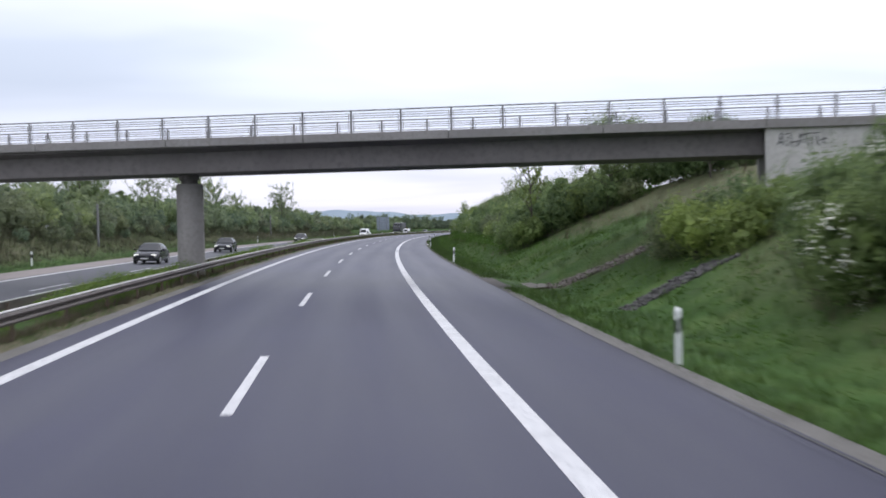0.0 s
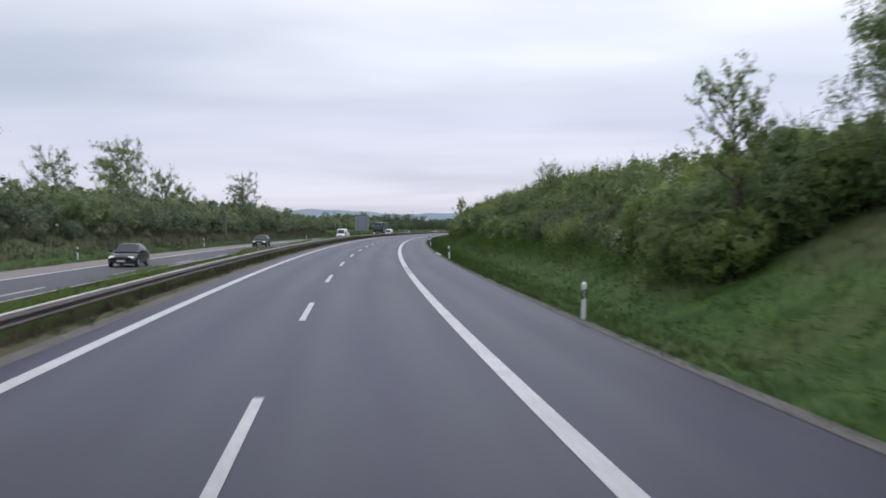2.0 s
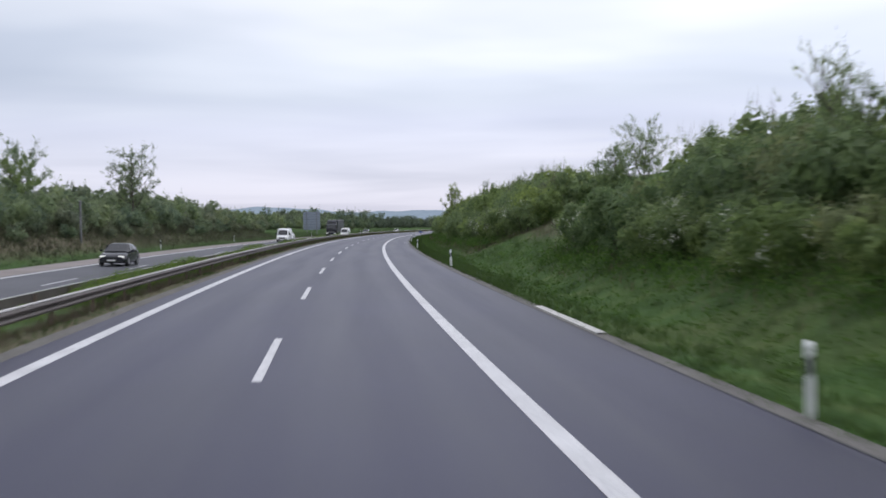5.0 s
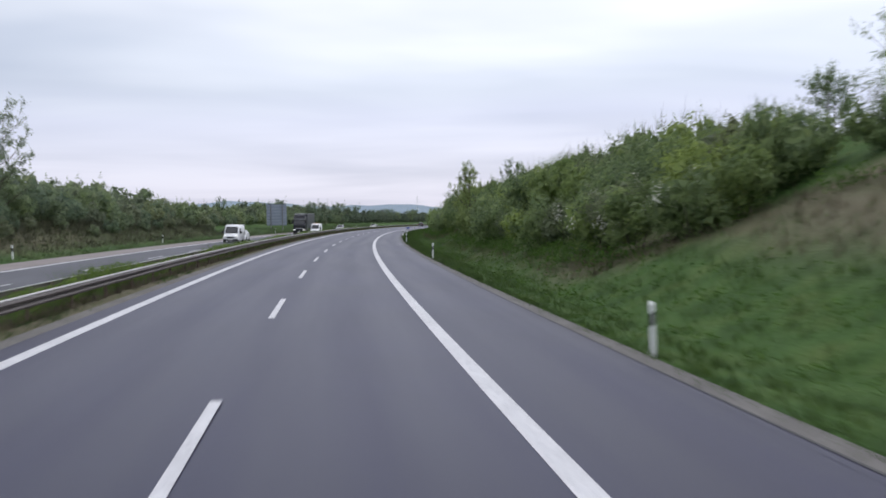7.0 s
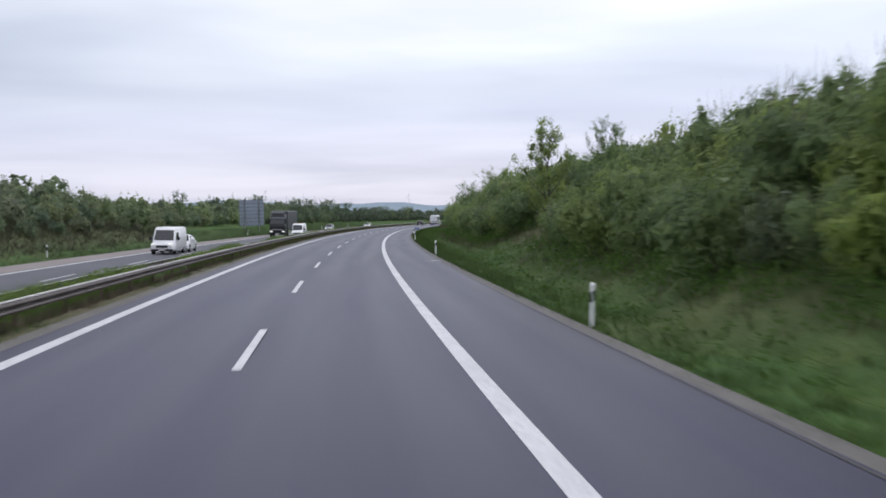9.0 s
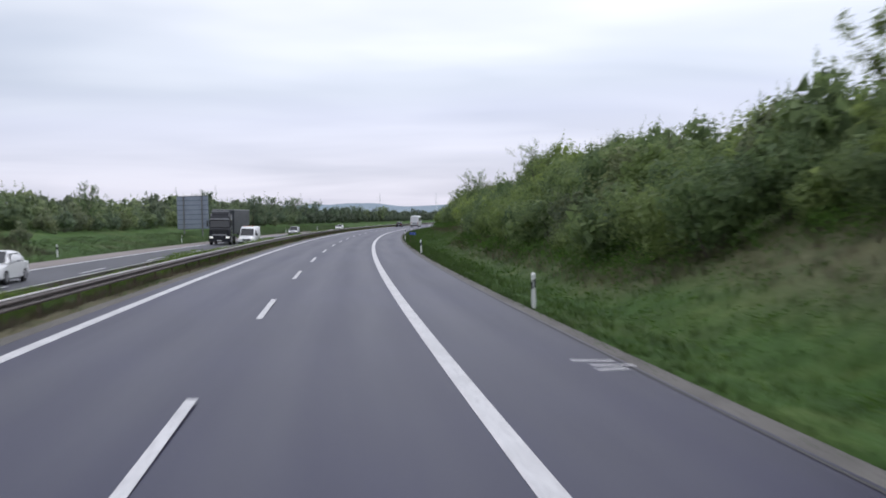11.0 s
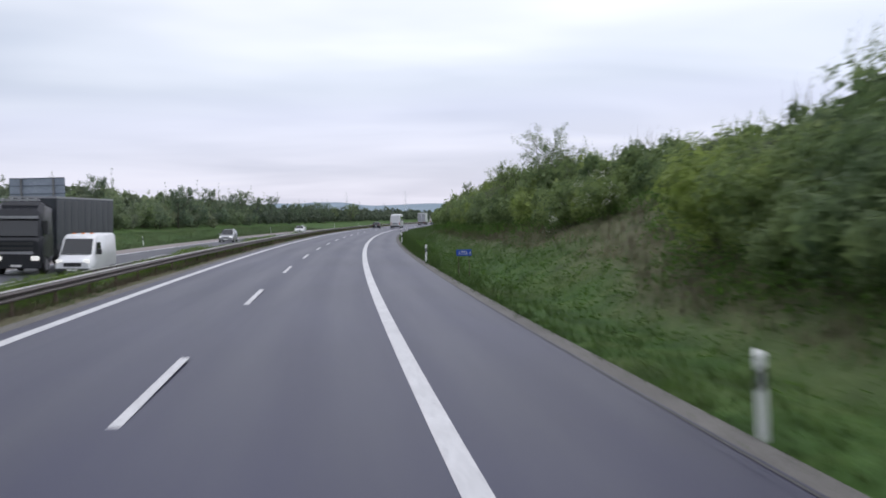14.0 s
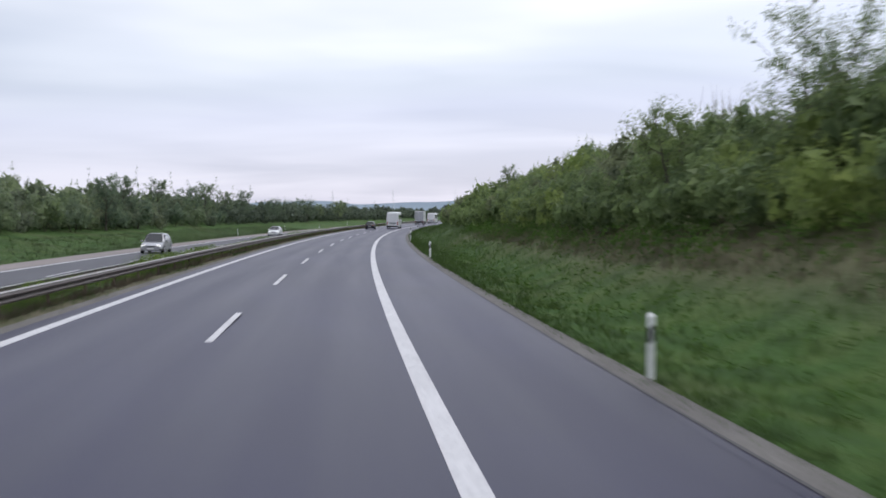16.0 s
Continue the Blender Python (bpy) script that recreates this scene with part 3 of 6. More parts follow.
# short survey strokes sprayed on the hard shoulder
for s, d, turn, ln in ((257.5, 6.05, 70, 0.95), (256.9, 6.25, 76, 0.95), (256.4, 6.2, 98, 0.6)):
    ob = part("sprayed_stroke", mesh_of("sprayed_stroke", [(-0.08, -ln / 2, 0), (0.08, -ln / 2, 0), (0.08, ln / 2, 0), (-0.08, ln / 2, 0)], [(0, 1, 2, 3)], M_PAINT), M_PAINT, road)
    ob.matrix_basis = lie(s, d, 0.006, turn)

# gravel margins
tagged(part("gravel_margin", ribbon("gravel_margin", -150, 900, 3, [(6.58, -0.13), (6.60, -0.02), (6.75, -0.005), (7.00, 0.01), (7.22, -0.10)], M_GRAVEL, shift=lambda s: kerb_shift(s) * 0.6), M_GRAVEL),
       "pale gravel margin along the asphalt edge", "gravel margin", kind="structure")
tagged(part("gravel_margin", ribbon("gravel_margin", -150, 900, 3, [(-4.75, -0.03), (-4.66, 0.03), (-4.36, -0.012), (-4.35, -0.13)], M_GRAVEL), M_GRAVEL),
       "pale gravel margin along the median", "gravel margin", kind="structure")
tagged(part("drain_slab", ribbon("drain_slab", 129.0, 137.0, 1.0, [(6.86, -0.05), (6.86, 0.03), (7.06, 0.05), (7.06, -0.05)], M_CONC_PALE, True), M_CONC_PALE),
       "pale concrete drain slab at the asphalt edge", "drain", kind="structure")


# ---- guard rails in the median ----
def guardrail(name, d, h, face, s0, s1, label, shift=None):
    """face: +1 when the beam's face looks to the right."""
    rail = thing(name, label, "guardrail", "median guardrails")
    prof = [(0.0, 0.485), (0.055, 0.505), (0.08, 0.545), (0.055, 0.585), (0.0, 0.605), (0.0, 0.625), (0.055, 0.645), (0.08, 0.685), (0.055, 0.725), (0.0, 0.75),
            (-0.012, 0.75), (-0.012, 0.485)]
    part("beam", ribbon("beam", s0, s1, 4, [(d + face * x, h + z) for x, z in prof], M_RAIL, True, shift), M_RAIL, rail)
    part("top_edge", ribbon("top_edge", s0, s1, 4, [(d + face * x, h + z) for x, z in ((0.030, 0.747), (0.030, 0.772), (-0.030, 0.776), (-0.030, 0.752))], M_RAILTOP, True, shift), M_RAILTOP, rail, "brighter top edge of the beam")
    bm = box(-0.03, 0.03, -0.05, 0.05, -0.3, 0.74)
    first = part("post", bm, M_RUST, rail, "rusty steel post", bevel=0.006)
    first.matrix_basis = stand(s0 + 2, d - face * 0.10, h)
    me = first.data
    for s in np.arange(s0 + 6, min(s1, 620), 4.0):
        ob = part("post", me, M_RUST, rail)
        ob.matrix_basis = stand(s, d - face * 0.10 + (float(shift(s)) if shift else 0.0), h)
    return rail


guardrail("guardrail", -5.02, -0.10, 1, -40, 900, "weathered steel guardrail with rusty posts beside the median", left_shift)
guardrail("guardrail", -7.75, -0.52, -1, -40, 900, "weathered steel guardrail facing the opposite carriageway")


# ---- roadside reflector posts ----
def reflector_post():
    p = thing("reflector_post", "white plastic roadside post with slanted black band and reflector", "reflector post", "reflector posts")
    a, b = 0.062, 0.058
    plan = [(-a, -b * 0.8), (-a * 0.8, -b), (a * 0.8, -b), (a, -b * 0.8), (a * 0.4, b), (-a * 0.4, b)]
    ring = lambda z, k=1.0, slant=0.0: [(x * k, y * k, z + slant * x) for x, y in plan]
    top = [(x * 0.94, y * 0.94, 0.97 + 0.45 * x + 0.4 * y) for x, y in plan]
    part("body", loft([ring(-0.2), ring(0.0), ring(0.90, 1.0, 0.45), top]), M_WHITE, p, bevel=0.004)
    part("band", loft([ring(0.57, 1.035, 0.55), ring(0.80, 1.035, 0.55)]), M_BLACK, p, "black plastic band")
    part("reflector", box(-0.019, 0.019, -b * 1.035 - 0.008, -b * 1.035 + 0.002, 0.595, 0.775), M_REFLECT, p, "pale reflector", bevel=0.003)
    return p


first_post = reflector_post()
first_post.matrix_basis = stand(POST0, 7.12, -0.02)
for k in list(range(1, 15)):
    copy_thing(first_post, stand(POST0 + 50 * k, 7.12 + 0.02 * math.sin(k * 5.1), -0.02, 4 * math.sin(k * 2.3)) @ pose(0, 0, 0, 1.5 * math.sin(k * 3.7), 2.0 * math.sin(k * 1.9), 0))
for k in range(0, 13):
    copy_thing(first_post, stand(71.5 + 50.2 * k, -19.75, float(terrain(0, -19.75)) - 0.02, 180 + 5 * math.sin(k)) @ pose(0, 0, 0, 0, 2.5 * math.sin(k * 2.9), 0))


# ---- the bridge ----
SKEW = -16.0
bridge_m = stand(46.0, 4.0, 0.0, SKEW)
# local axes: x along the bridge (to the right of the road), y across it (along the road), z up


def bridge():
    b = thing("bridge", "weathered concrete road bridge with grey steel railings over the motorway", "bridge", m=bridge_m)
    x0, x1 = -46.0, 13.95
    Z0 = 4.66
    half = 1.62
    sec = [(-half + 0.03, Z0 + 0.06), (half - 0.03, Z0 + 0.06), (half, Z0 + 0.09), (half, Z0 + 0.93), (2.3, Z0 + 1.06), (2.3, Z0 + 1.22), (-2.3, Z0 + 1.22), (-2.3, Z0 + 1.06), (-half, Z0 + 0.93), (-half, Z0 + 0.09)]
    xs = np.linspace(x0, x1, 12)
    part("girder", loft([[(x, y, z) for y, z in sec] for x in xs]), M_CONC_DARK, b, "darker concrete girder")
    cap = [(-2.52, Z0 + 1.07), (-2.28, Z0 + 1.07), (-2.28, Z0 + 1.24), (-1.6, Z0 + 1.26), (-1.6, Z0 + 1.38), (-2.52, Z0 + 1.41)]
    # cap cast in lengths with joints
    for side in (1, -1):
        x = x0
        while x < 30:
            e = min(x + 6.0, 30)
            part("parapet_cap", loft([[(xx, side * y, z - 0.005 * xx) for y, z in cap] for xx in (x + 0.012, e - 0.012)]), M_CONC, b, bevel=0.015)
            x = e
    part("deck", box(x0, 30, -2.2, 2.2, Z0 + 1.225, Z0 + 1.30), M_ASPHALT, b, "asphalt deck")
    ZR = Z0 + 1.40
    for side in (1, -1):
        y = side * 2.32
        rail = part("railing", box(x0, 30, y - 0.035, y + 0.035, ZR + 0.88, ZR + 0.93), M_STEEL, b, "galvanised steel railing", bevel=0.01)
        rail.rotation_euler = (0, 0.005, 0)
        for z in (0.07, 0.60, 0.69, 0.78):
            part("bar", box(x0, 30, y - 0.014, y + 0.014, ZR + z - 0.014, ZR + z + 0.014), M_STEEL, rail)
        # each panel ends in two thin uprights beside the post
        end_mesh = part("panel_end", box(x0 + 0.79, x0 + 0.81, y - 0.01, y + 0.01, ZR + 0.06, ZR + 0.78), M_STEEL, rail).data
        for x in np.arange(0.0, 30 - x0 - 1.0, 2.05):
            for e in (0.0, 0.20):
                if x + e > 0:
                    part("panel_end", end_mesh, M_STEEL, rail).location = (x + e, 0, 0)
        post_mesh = None
        for i, x in enumerate(np.arange(x0 + 0.9, 30, 2.05)):
            if post_mesh is None:
                ob = part("post", box(-0.035, 0.035, -0.03, 0.03, -0.02, 0.90), M_STEEL, rail, bevel=0.006)
                post_mesh = ob.data
            else:
                ob = part("post", post_mesh, M_STEEL, rail)
            ob.location = (x, y, ZR)
    # pier with bearing block
    px = -10.15
    ring = lambda z, r, sx=1.0: [(px + r * sx * math.cos(2 * math.pi * i / 28), 0.0 + r * math.sin(2 * math.pi * i / 28), z) for i in range(28)]
    part("pier", loft([ring(-0.6, 0.58), ring(4.27, 0.58), ring(4.33, 0.55)]), M_CONC, b, "round grey concrete pier", soft=True)
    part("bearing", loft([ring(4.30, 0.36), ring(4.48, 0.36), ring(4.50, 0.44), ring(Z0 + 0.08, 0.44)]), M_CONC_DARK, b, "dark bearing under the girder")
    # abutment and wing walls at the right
    part("abutment", box(13.97, 15.6, -2.30, 2.30, 0.5, Z0 + 1.2), M_CONC_DARK, b, "darker concrete abutment", bevel=0.02)
    for side in (1, -1):
        wing = part("wing_wall", loft([[(xx, side * 2.34, zb), (xx, side * 2.04, zb), (xx, side * 2.04, Z0 + 1.0), (xx, side * 2.34, Z0 + 1.0)] for xx, zb in ((13.94, 1.5), (19.4, 2.6), (28.0, 4.2))]),
                    M_CONC_PALE, b, "pale concrete wing wall")
        if side == -1:
            rng = random.Random(5)
            bm = bmesh.new()
            # illegible spray-paint strokes
            for i in range(17):
                x = 14.35 + i * 0.105 + rng.uniform(-0.02, 0.02)
                z = Z0 + 0.34 + rng.uniform(-0.07, 0.07)
                hgt = rng.uniform(0.22, 0.5)
                lean = rng.uniform(-0.10, 0.14)
                bm2 = [bm.verts.new(p) for p in ((x, -2.346, z), (x + 0.035, -2.346, z), (x + 0.035 + lean, -2.346, z + hgt), (x + lean, -2.346, z + hgt))]
                bm.faces.new(bm2)
            for i in range(7):
                x = 14.35 + i * 0.25
                z = Z0 + 0.45 + rng.uniform(-0.10, 0.3)
                q = [bm.verts.new(p) for p in ((x, -2.3465, z), (x + 0.26, -2.3465, z + 0.05), (x + 0.26, -2.3465, z + 0.085), (x, -2.3465, z + 0.035))]
                bm.faces.new(q)
            part("spray_marks", bm, M_INK, wing, "dark illegible spray-paint marks")
    # far abutment, hidden in the trees beyond the other carriageway
    part("abutment", box(-41.5, -38.0, -2.30, 2.30, -1.0, Z0 + 1.2), M_CONC_PALE, b, bevel=0.02)
    return b


bridge()


# ---- stone drainage chutes on the slope ----
def stone_mesh(seed, mat):
    rng = random.Random(seed)
    bm = bmesh.new()
    bmesh.ops.create_cube(bm, size=1.0)
    for v in bm.verts:
        v.co = Vector((v.co.x * rng.uniform(0.8, 1.15), v.co.y * rng.uniform(0.8, 1.15), v.co.z * rng.uniform(0.7, 1.1)))
    bmesh.ops.bevel(bm, geom=list(bm.edges), offset=0.12, segments=1, affect="EDGES")
    me = bpy.data.meshes.new("stone")
    bm.to_mesh(me)
    bm.free()
    me.materials.append(mat)
    return me


def chute(label, s0, d0, s1, d1, wide, narrow, mat, size, seed):
    c = thing("stone_chute", label, "drainage chute")
    kinds = [stone_mesh(seed + i, mat) for i in range(5)]
    rng = random.Random(seed)
    tip = 14 if mat is M_STONE else 5
    length = math.hypot(s1 - s0, d1 - d0)
    n = int(length / size)
    for i in range(n):
        width = wide + (narrow - wide) * i / n
        m = max(2, int(width / size))
        for j in range(m):
            u, w = (i + 0.5) / n, (j + 0.5) / m - 0.5
            s = s0 + (s1 - s0) * u + w * width * (d1 - d0) / length + rng.uniform(-0.09, 0.09)
            d = d0 + (d1 - d0) * u - w * width * (s1 - s0) / length + rng.uniform(-0.04, 0.04)
            h = float(terrain(s, d)) - 0.02 + 0.05 * (2 * abs(w)) ** 2
            ob = part("stone", kinds[rng.randrange(5)], mat, c)
            k = size * rng.uniform(0.8, 1.25)
            ob.matrix_basis = stand(s, d, h, rng.uniform(-40, 40)) @ pose(0, 0, rng.uniform(-0.05, 0.03), rng.uniform(-tip, tip), -22 + rng.uniform(-tip, tip), 0) @ Matrix.Diagonal((k, k * rng.uniform(0.75, 1.2), rng.uniform(0.12, 0.20), 1))
    return c


chute("dark rough stones laid as a drainage chute up the grass slope", 31.9, 9.5, 33.3, 13.0, 1.0, 1.3, M_STONE, 0.16, 11)
chute("pale paved stone drainage chute beside the bridge", 44.2, 9.2, 43.2, 14.6, 1.8, 1.1, M_STONE_PALE, 0.19, 31)
tagged(part("drain_inlet", ribbon("drain_inlet", 43.2, 46.8, 0.4, [(7.85, -0.3), (7.85, -0.05), (8.5, -0.12), (9.25, -0.06), (9.25, -0.3)], M_SLAB), M_SLAB),
       "flat concrete drain inlet at the foot of the chute", "drain", kind="structure")
tagged(part("drain_cover", ribbon("drain_cover", 41.4, 49.2, 0.5, [(6.86, -0.1), (6.86, 0.006), (7.4, 0.015), (7.86, -0.02), (7.86, -0.1)], M_APRON), M_APRON),
       "dark patched apron between asphalt and chute", "apron", kind="structure")

# ---- plants ----
def unit(a):
    return a / np.maximum(np.linalg.norm(a, axis=1), 1e-6)[:, None]


def leaf_cloud(rng, blobs, n, size, hollow=0.7, clump=26):
    """Loose leaf faces in small clumps that sit on lumpy blobs (x, y, z, radius, squash)."""
    b = np.array(blobs)
    w = b[:, 3] ** 2
    m = max(1, n // clump)
    pick = rng.choice(len(b), m, p=w / w.sum())
    dirs = rng.normal(size=(m, 3))
    dirs /= np.linalg.norm(dirs, axis=1)[:, None]
    rad = hollow + (1.10 - hollow) * rng.random(m)
    c = b[pick]
    heart = c[:, :3] + dirs * (c[:, 3] * rad)[:, None] * np.stack([np.ones(m), np.ones(m), c[:, 4]], -1)
    own = rng.integers(0, m, n)
    spread = (np.minimum(c[own, 3] * 0.30, 0.42) * (0.5 + rng.random(n)))[:, None]
    away = np.clip(rng.normal(size=(n, 3)), -1.5, 1.5) * 0.62
    pos = heart[own] + away * spread
    nor = unit(dirs[own] * 1.0 + away * 0.6 + rng.normal(size=(n, 3)) * 0.32 + [[0, 0, 0.30]])
    ref = np.where(np.abs(nor[:, 2:3]) > 0.9, [[1.0, 0, 0]], [[0, 0, 1.0]])
    a = np.cross(nor, ref)
    a /= np.linalg.norm(a, axis=1)[:, None]
    e = np.cross(nor, a)
    ang = rng.random(n) * 2 * np.pi
    u = a * np.cos(ang)[:, None] + e * np.sin(ang)[:, None]
    v = np.cross(nor, u)
    k = (size * (0.6 + 0.8 * rng.random(n)))[:, None]
    leaf = np.stack([pos - u * k, pos - v * k * 0.55 + nor * k * 0.15, pos + u * k * 0.9 + v * k * 0.3], 1)
    return leaf.reshape(-1, 3)


def inner_leaves(rng, blobs, n, size):
    """Larger sheets of leaves deep inside, which close the view through a shrub."""
    b = np.array(blobs)
    w = b[:, 3] ** 2
    c = b[rng.choice(len(b), n, p=w / w.sum())]
    dirs = rng.normal(size=(n, 3))
    dirs /= np.linalg.norm(dirs, axis=1)[:, None]
    pos = c[:, :3] + dirs * (c[:, 3] * (0.38 + 0.34 * rng.random(n)))[:, None] * np.stack([np.ones(n), np.ones(n), c[:, 4]], -1)
    nor = dirs + rng.normal(size=(n, 3)) * 0.45
    nor /= np.linalg.norm(nor, axis=1)[:, None]
    u = np.cross(nor, rng.normal(size=(n, 3)))
    u /= np.linalg.norm(u, axis=1)[:, None]
    v = np.cross(nor, u)
    k = (size * (0.7 + 0.6 * rng.random(n)))[:, None]
    return np.stack([pos - u * k - v * k * 0.5, pos + u * k - v * k * 0.6, pos + v * k], 1).reshape(-1, 3)


def twig_verts(rng, blobs, n, length):
    """Thin upright shoots that stick out of the top."""
    b = np.array(blobs)
    pick = rng.integers(0, len(b), n)
    c = b[pick]
    ang = rng.random(n) * 2 * np.pi
    rr = c[:, 3] * rng.random(n) * 0.8
    p = np.stack([c[:, 0] + rr * np.cos(ang), c[:, 1] + rr * np.sin(ang), c[:, 2] + c[:, 3] * c[:, 4] * 0.8], -1)
    lean = np.stack([rng.normal(size=n) * 0.25, rng.normal(size=n) * 0.25, np.ones(n)], -1)
    q = p + lean * (length * (0.5 + rng.random(n)))[:, None]
    side = np.stack([np.cos(ang), np.sin(ang), np.zeros(n)], -1) * 0.012
    return np.stack([p - side, p + side, q], 1).reshape(-1, 3), p, q


def shrub_blobs(rng, r, h):
    blobs = [(0, 0, h * 0.42, r * 0.72, h * 0.44 / (r * 0.72))]
    for i in range(6):
        a = i * 1.05 + rng.random()
        q = r * (0.40 + 0.22 * rng.random())
        z = h * (0.20 + 0.46 * rng.random())
        blobs.append((math.cos(a) * r * 0.55, math.sin(a) * r * 0.55, z, q, 0.9 + 0.4 * rng.random()))
    blobs.append((rng.normal() * r * 0.2, rng.normal() * r * 0.2, h * 0.78, r * 0.42, 1.0))
    return blobs


def sprigs(rng, p, q, size, steps=9):
    """Small leaves that sit along thin shoots, fewer and smaller towards the tip."""
    f = np.tile(np.linspace(0.05, 1.0, steps), len(p))
    a, b = np.repeat(p, steps, axis=0), np.repeat(q, steps, axis=0)
    f, a, b = np.repeat(f, 3), np.repeat(a, 3, axis=0), np.repeat(b, 3, axis=0)
    n = len(f)
    u = unit((b - a) * 0.6 + rng.normal(size=(n, 3)) * 0.35)
    pos = a + (b - a) * f[:, None] + rng.normal(size=(n, 3)) * (0.05 * (1.2 - f))[:, None]
    w = unit(np.cross(u, rng.normal(size=(n, 3))))
    k = (size * (1.1 - 0.6 * f) * (0.7 + 0.5 * rng.random(n)))[:, None]
    return np.stack([pos, pos + u * k + w * k * 0.45, pos + u * k * 1.7], 1).reshape(-1, 3)


def shrub_meshes(seed, r, h, leaves, size, mat, inner=420, sheet=0.3, shoots=14, low=0.0):
    rng = np.random.default_rng(seed)
    blobs = shrub_blobs(rng, r, h)
    q = leaf_cloud(rng, blobs, leaves, size, 0.62).reshape(-1, 3, 3)
    q = q[q[:, 0, 2] > low * h].reshape(-1, 3)
    tw, p, t = twig_verts(rng, blobs[1:], shoots, 0.45)
    tips = sprigs(rng, p, t, size * 0.62)
    heart = inner_leaves(rng, blobs, inner, sheet)
    crown = quads_mesh("crown", np.concatenate([q, tips, heart, tw]), mat, 3)
    stems = bmesh.new()
    for i in range(4):
        a = i * 1.6 + rng.random()
        tube((math.cos(a) * 0.1, math.sin(a) * 0.1, -0.25), (math.cos(a) * r * 0.45, math.sin(a) * r * 0.45, h * 0.5), 0.04, 0.02, 5, stems)
    me = bpy.data.meshes.new("trunk")
    stems.to_mesh(me)
    stems.free()
    me.materials.append(M_BARK)
    # blossoms: flat pale heads on the outside
    bl = leaf_cloud(rng, blobs, 420, 0.055, 1.16, 30)
    flower = quads_mesh("blossoms", bl, M_BLOSSOM, 3)
    return crown, me, flower


def shrub(meshes, m, label, name="shrub", blossom=False, group="shrubs on the cutting slope"):
    t = thing(name, label, "shrub", group, m=m)
    part("crown", meshes[0], None, t)
    part("trunk", meshes[1], None, t)
    if blossom:
        part("blossoms", meshes[2], None, t, "white blossom heads")
    return t


NEAR = [shrub_meshes(100 + i, r, h, 2750, 0.090, mat, 440, 0.18, 12) for i, (r, h, mat) in enumerate(
    ((1.7, 3.1, M_LEAF), (1.9, 2.7, M_LEAF2), (1.5, 3.4, M_LEAF), (2.0, 3.0, M_LEAF), (1.6, 2.4, M_LEAF2), (1.7, 2.8, M_LEAF3)))]
MIDS = [shrub_meshes(260 + i, r, h, 1150, 0.126, mat, 220, 0.25, 8, 0.05) for i, (r, h, mat) in enumerate(
    ((1.7, 3.0, M_LEAF), (1.9, 3.2, M_LEAF2), (1.6, 2.7, M_LEAF), (1.8, 3.0, M_LEAF3)))]
TINY = [shrub_meshes(250 + i, r, h, 330, 0.27, mat, 130, 0.44, 3, 0.12) for i, (r, h, mat) in enumerate(
    ((2.3, 4.2, M_LEAF), (2.6, 4.8, M_LEAF2), (2.1, 3.6, M_LEAF), (2.4, 4.4, M_LEAF3)))]

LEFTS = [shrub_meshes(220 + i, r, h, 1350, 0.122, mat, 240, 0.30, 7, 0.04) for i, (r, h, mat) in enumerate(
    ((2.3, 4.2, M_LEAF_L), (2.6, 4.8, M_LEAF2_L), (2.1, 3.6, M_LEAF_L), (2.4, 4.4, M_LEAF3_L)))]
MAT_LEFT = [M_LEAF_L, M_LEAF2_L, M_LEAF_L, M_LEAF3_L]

LABELS = ["dense green shrub on the grassy cutting slope", "fresh light green shrub on the cutting slope", "tall dark green shrub on the cutting slope",
          "broad dark green shrub on the cutting slope", "low light green shrub on the cutting slope", "bronze-green shrub on the cutting slope"]


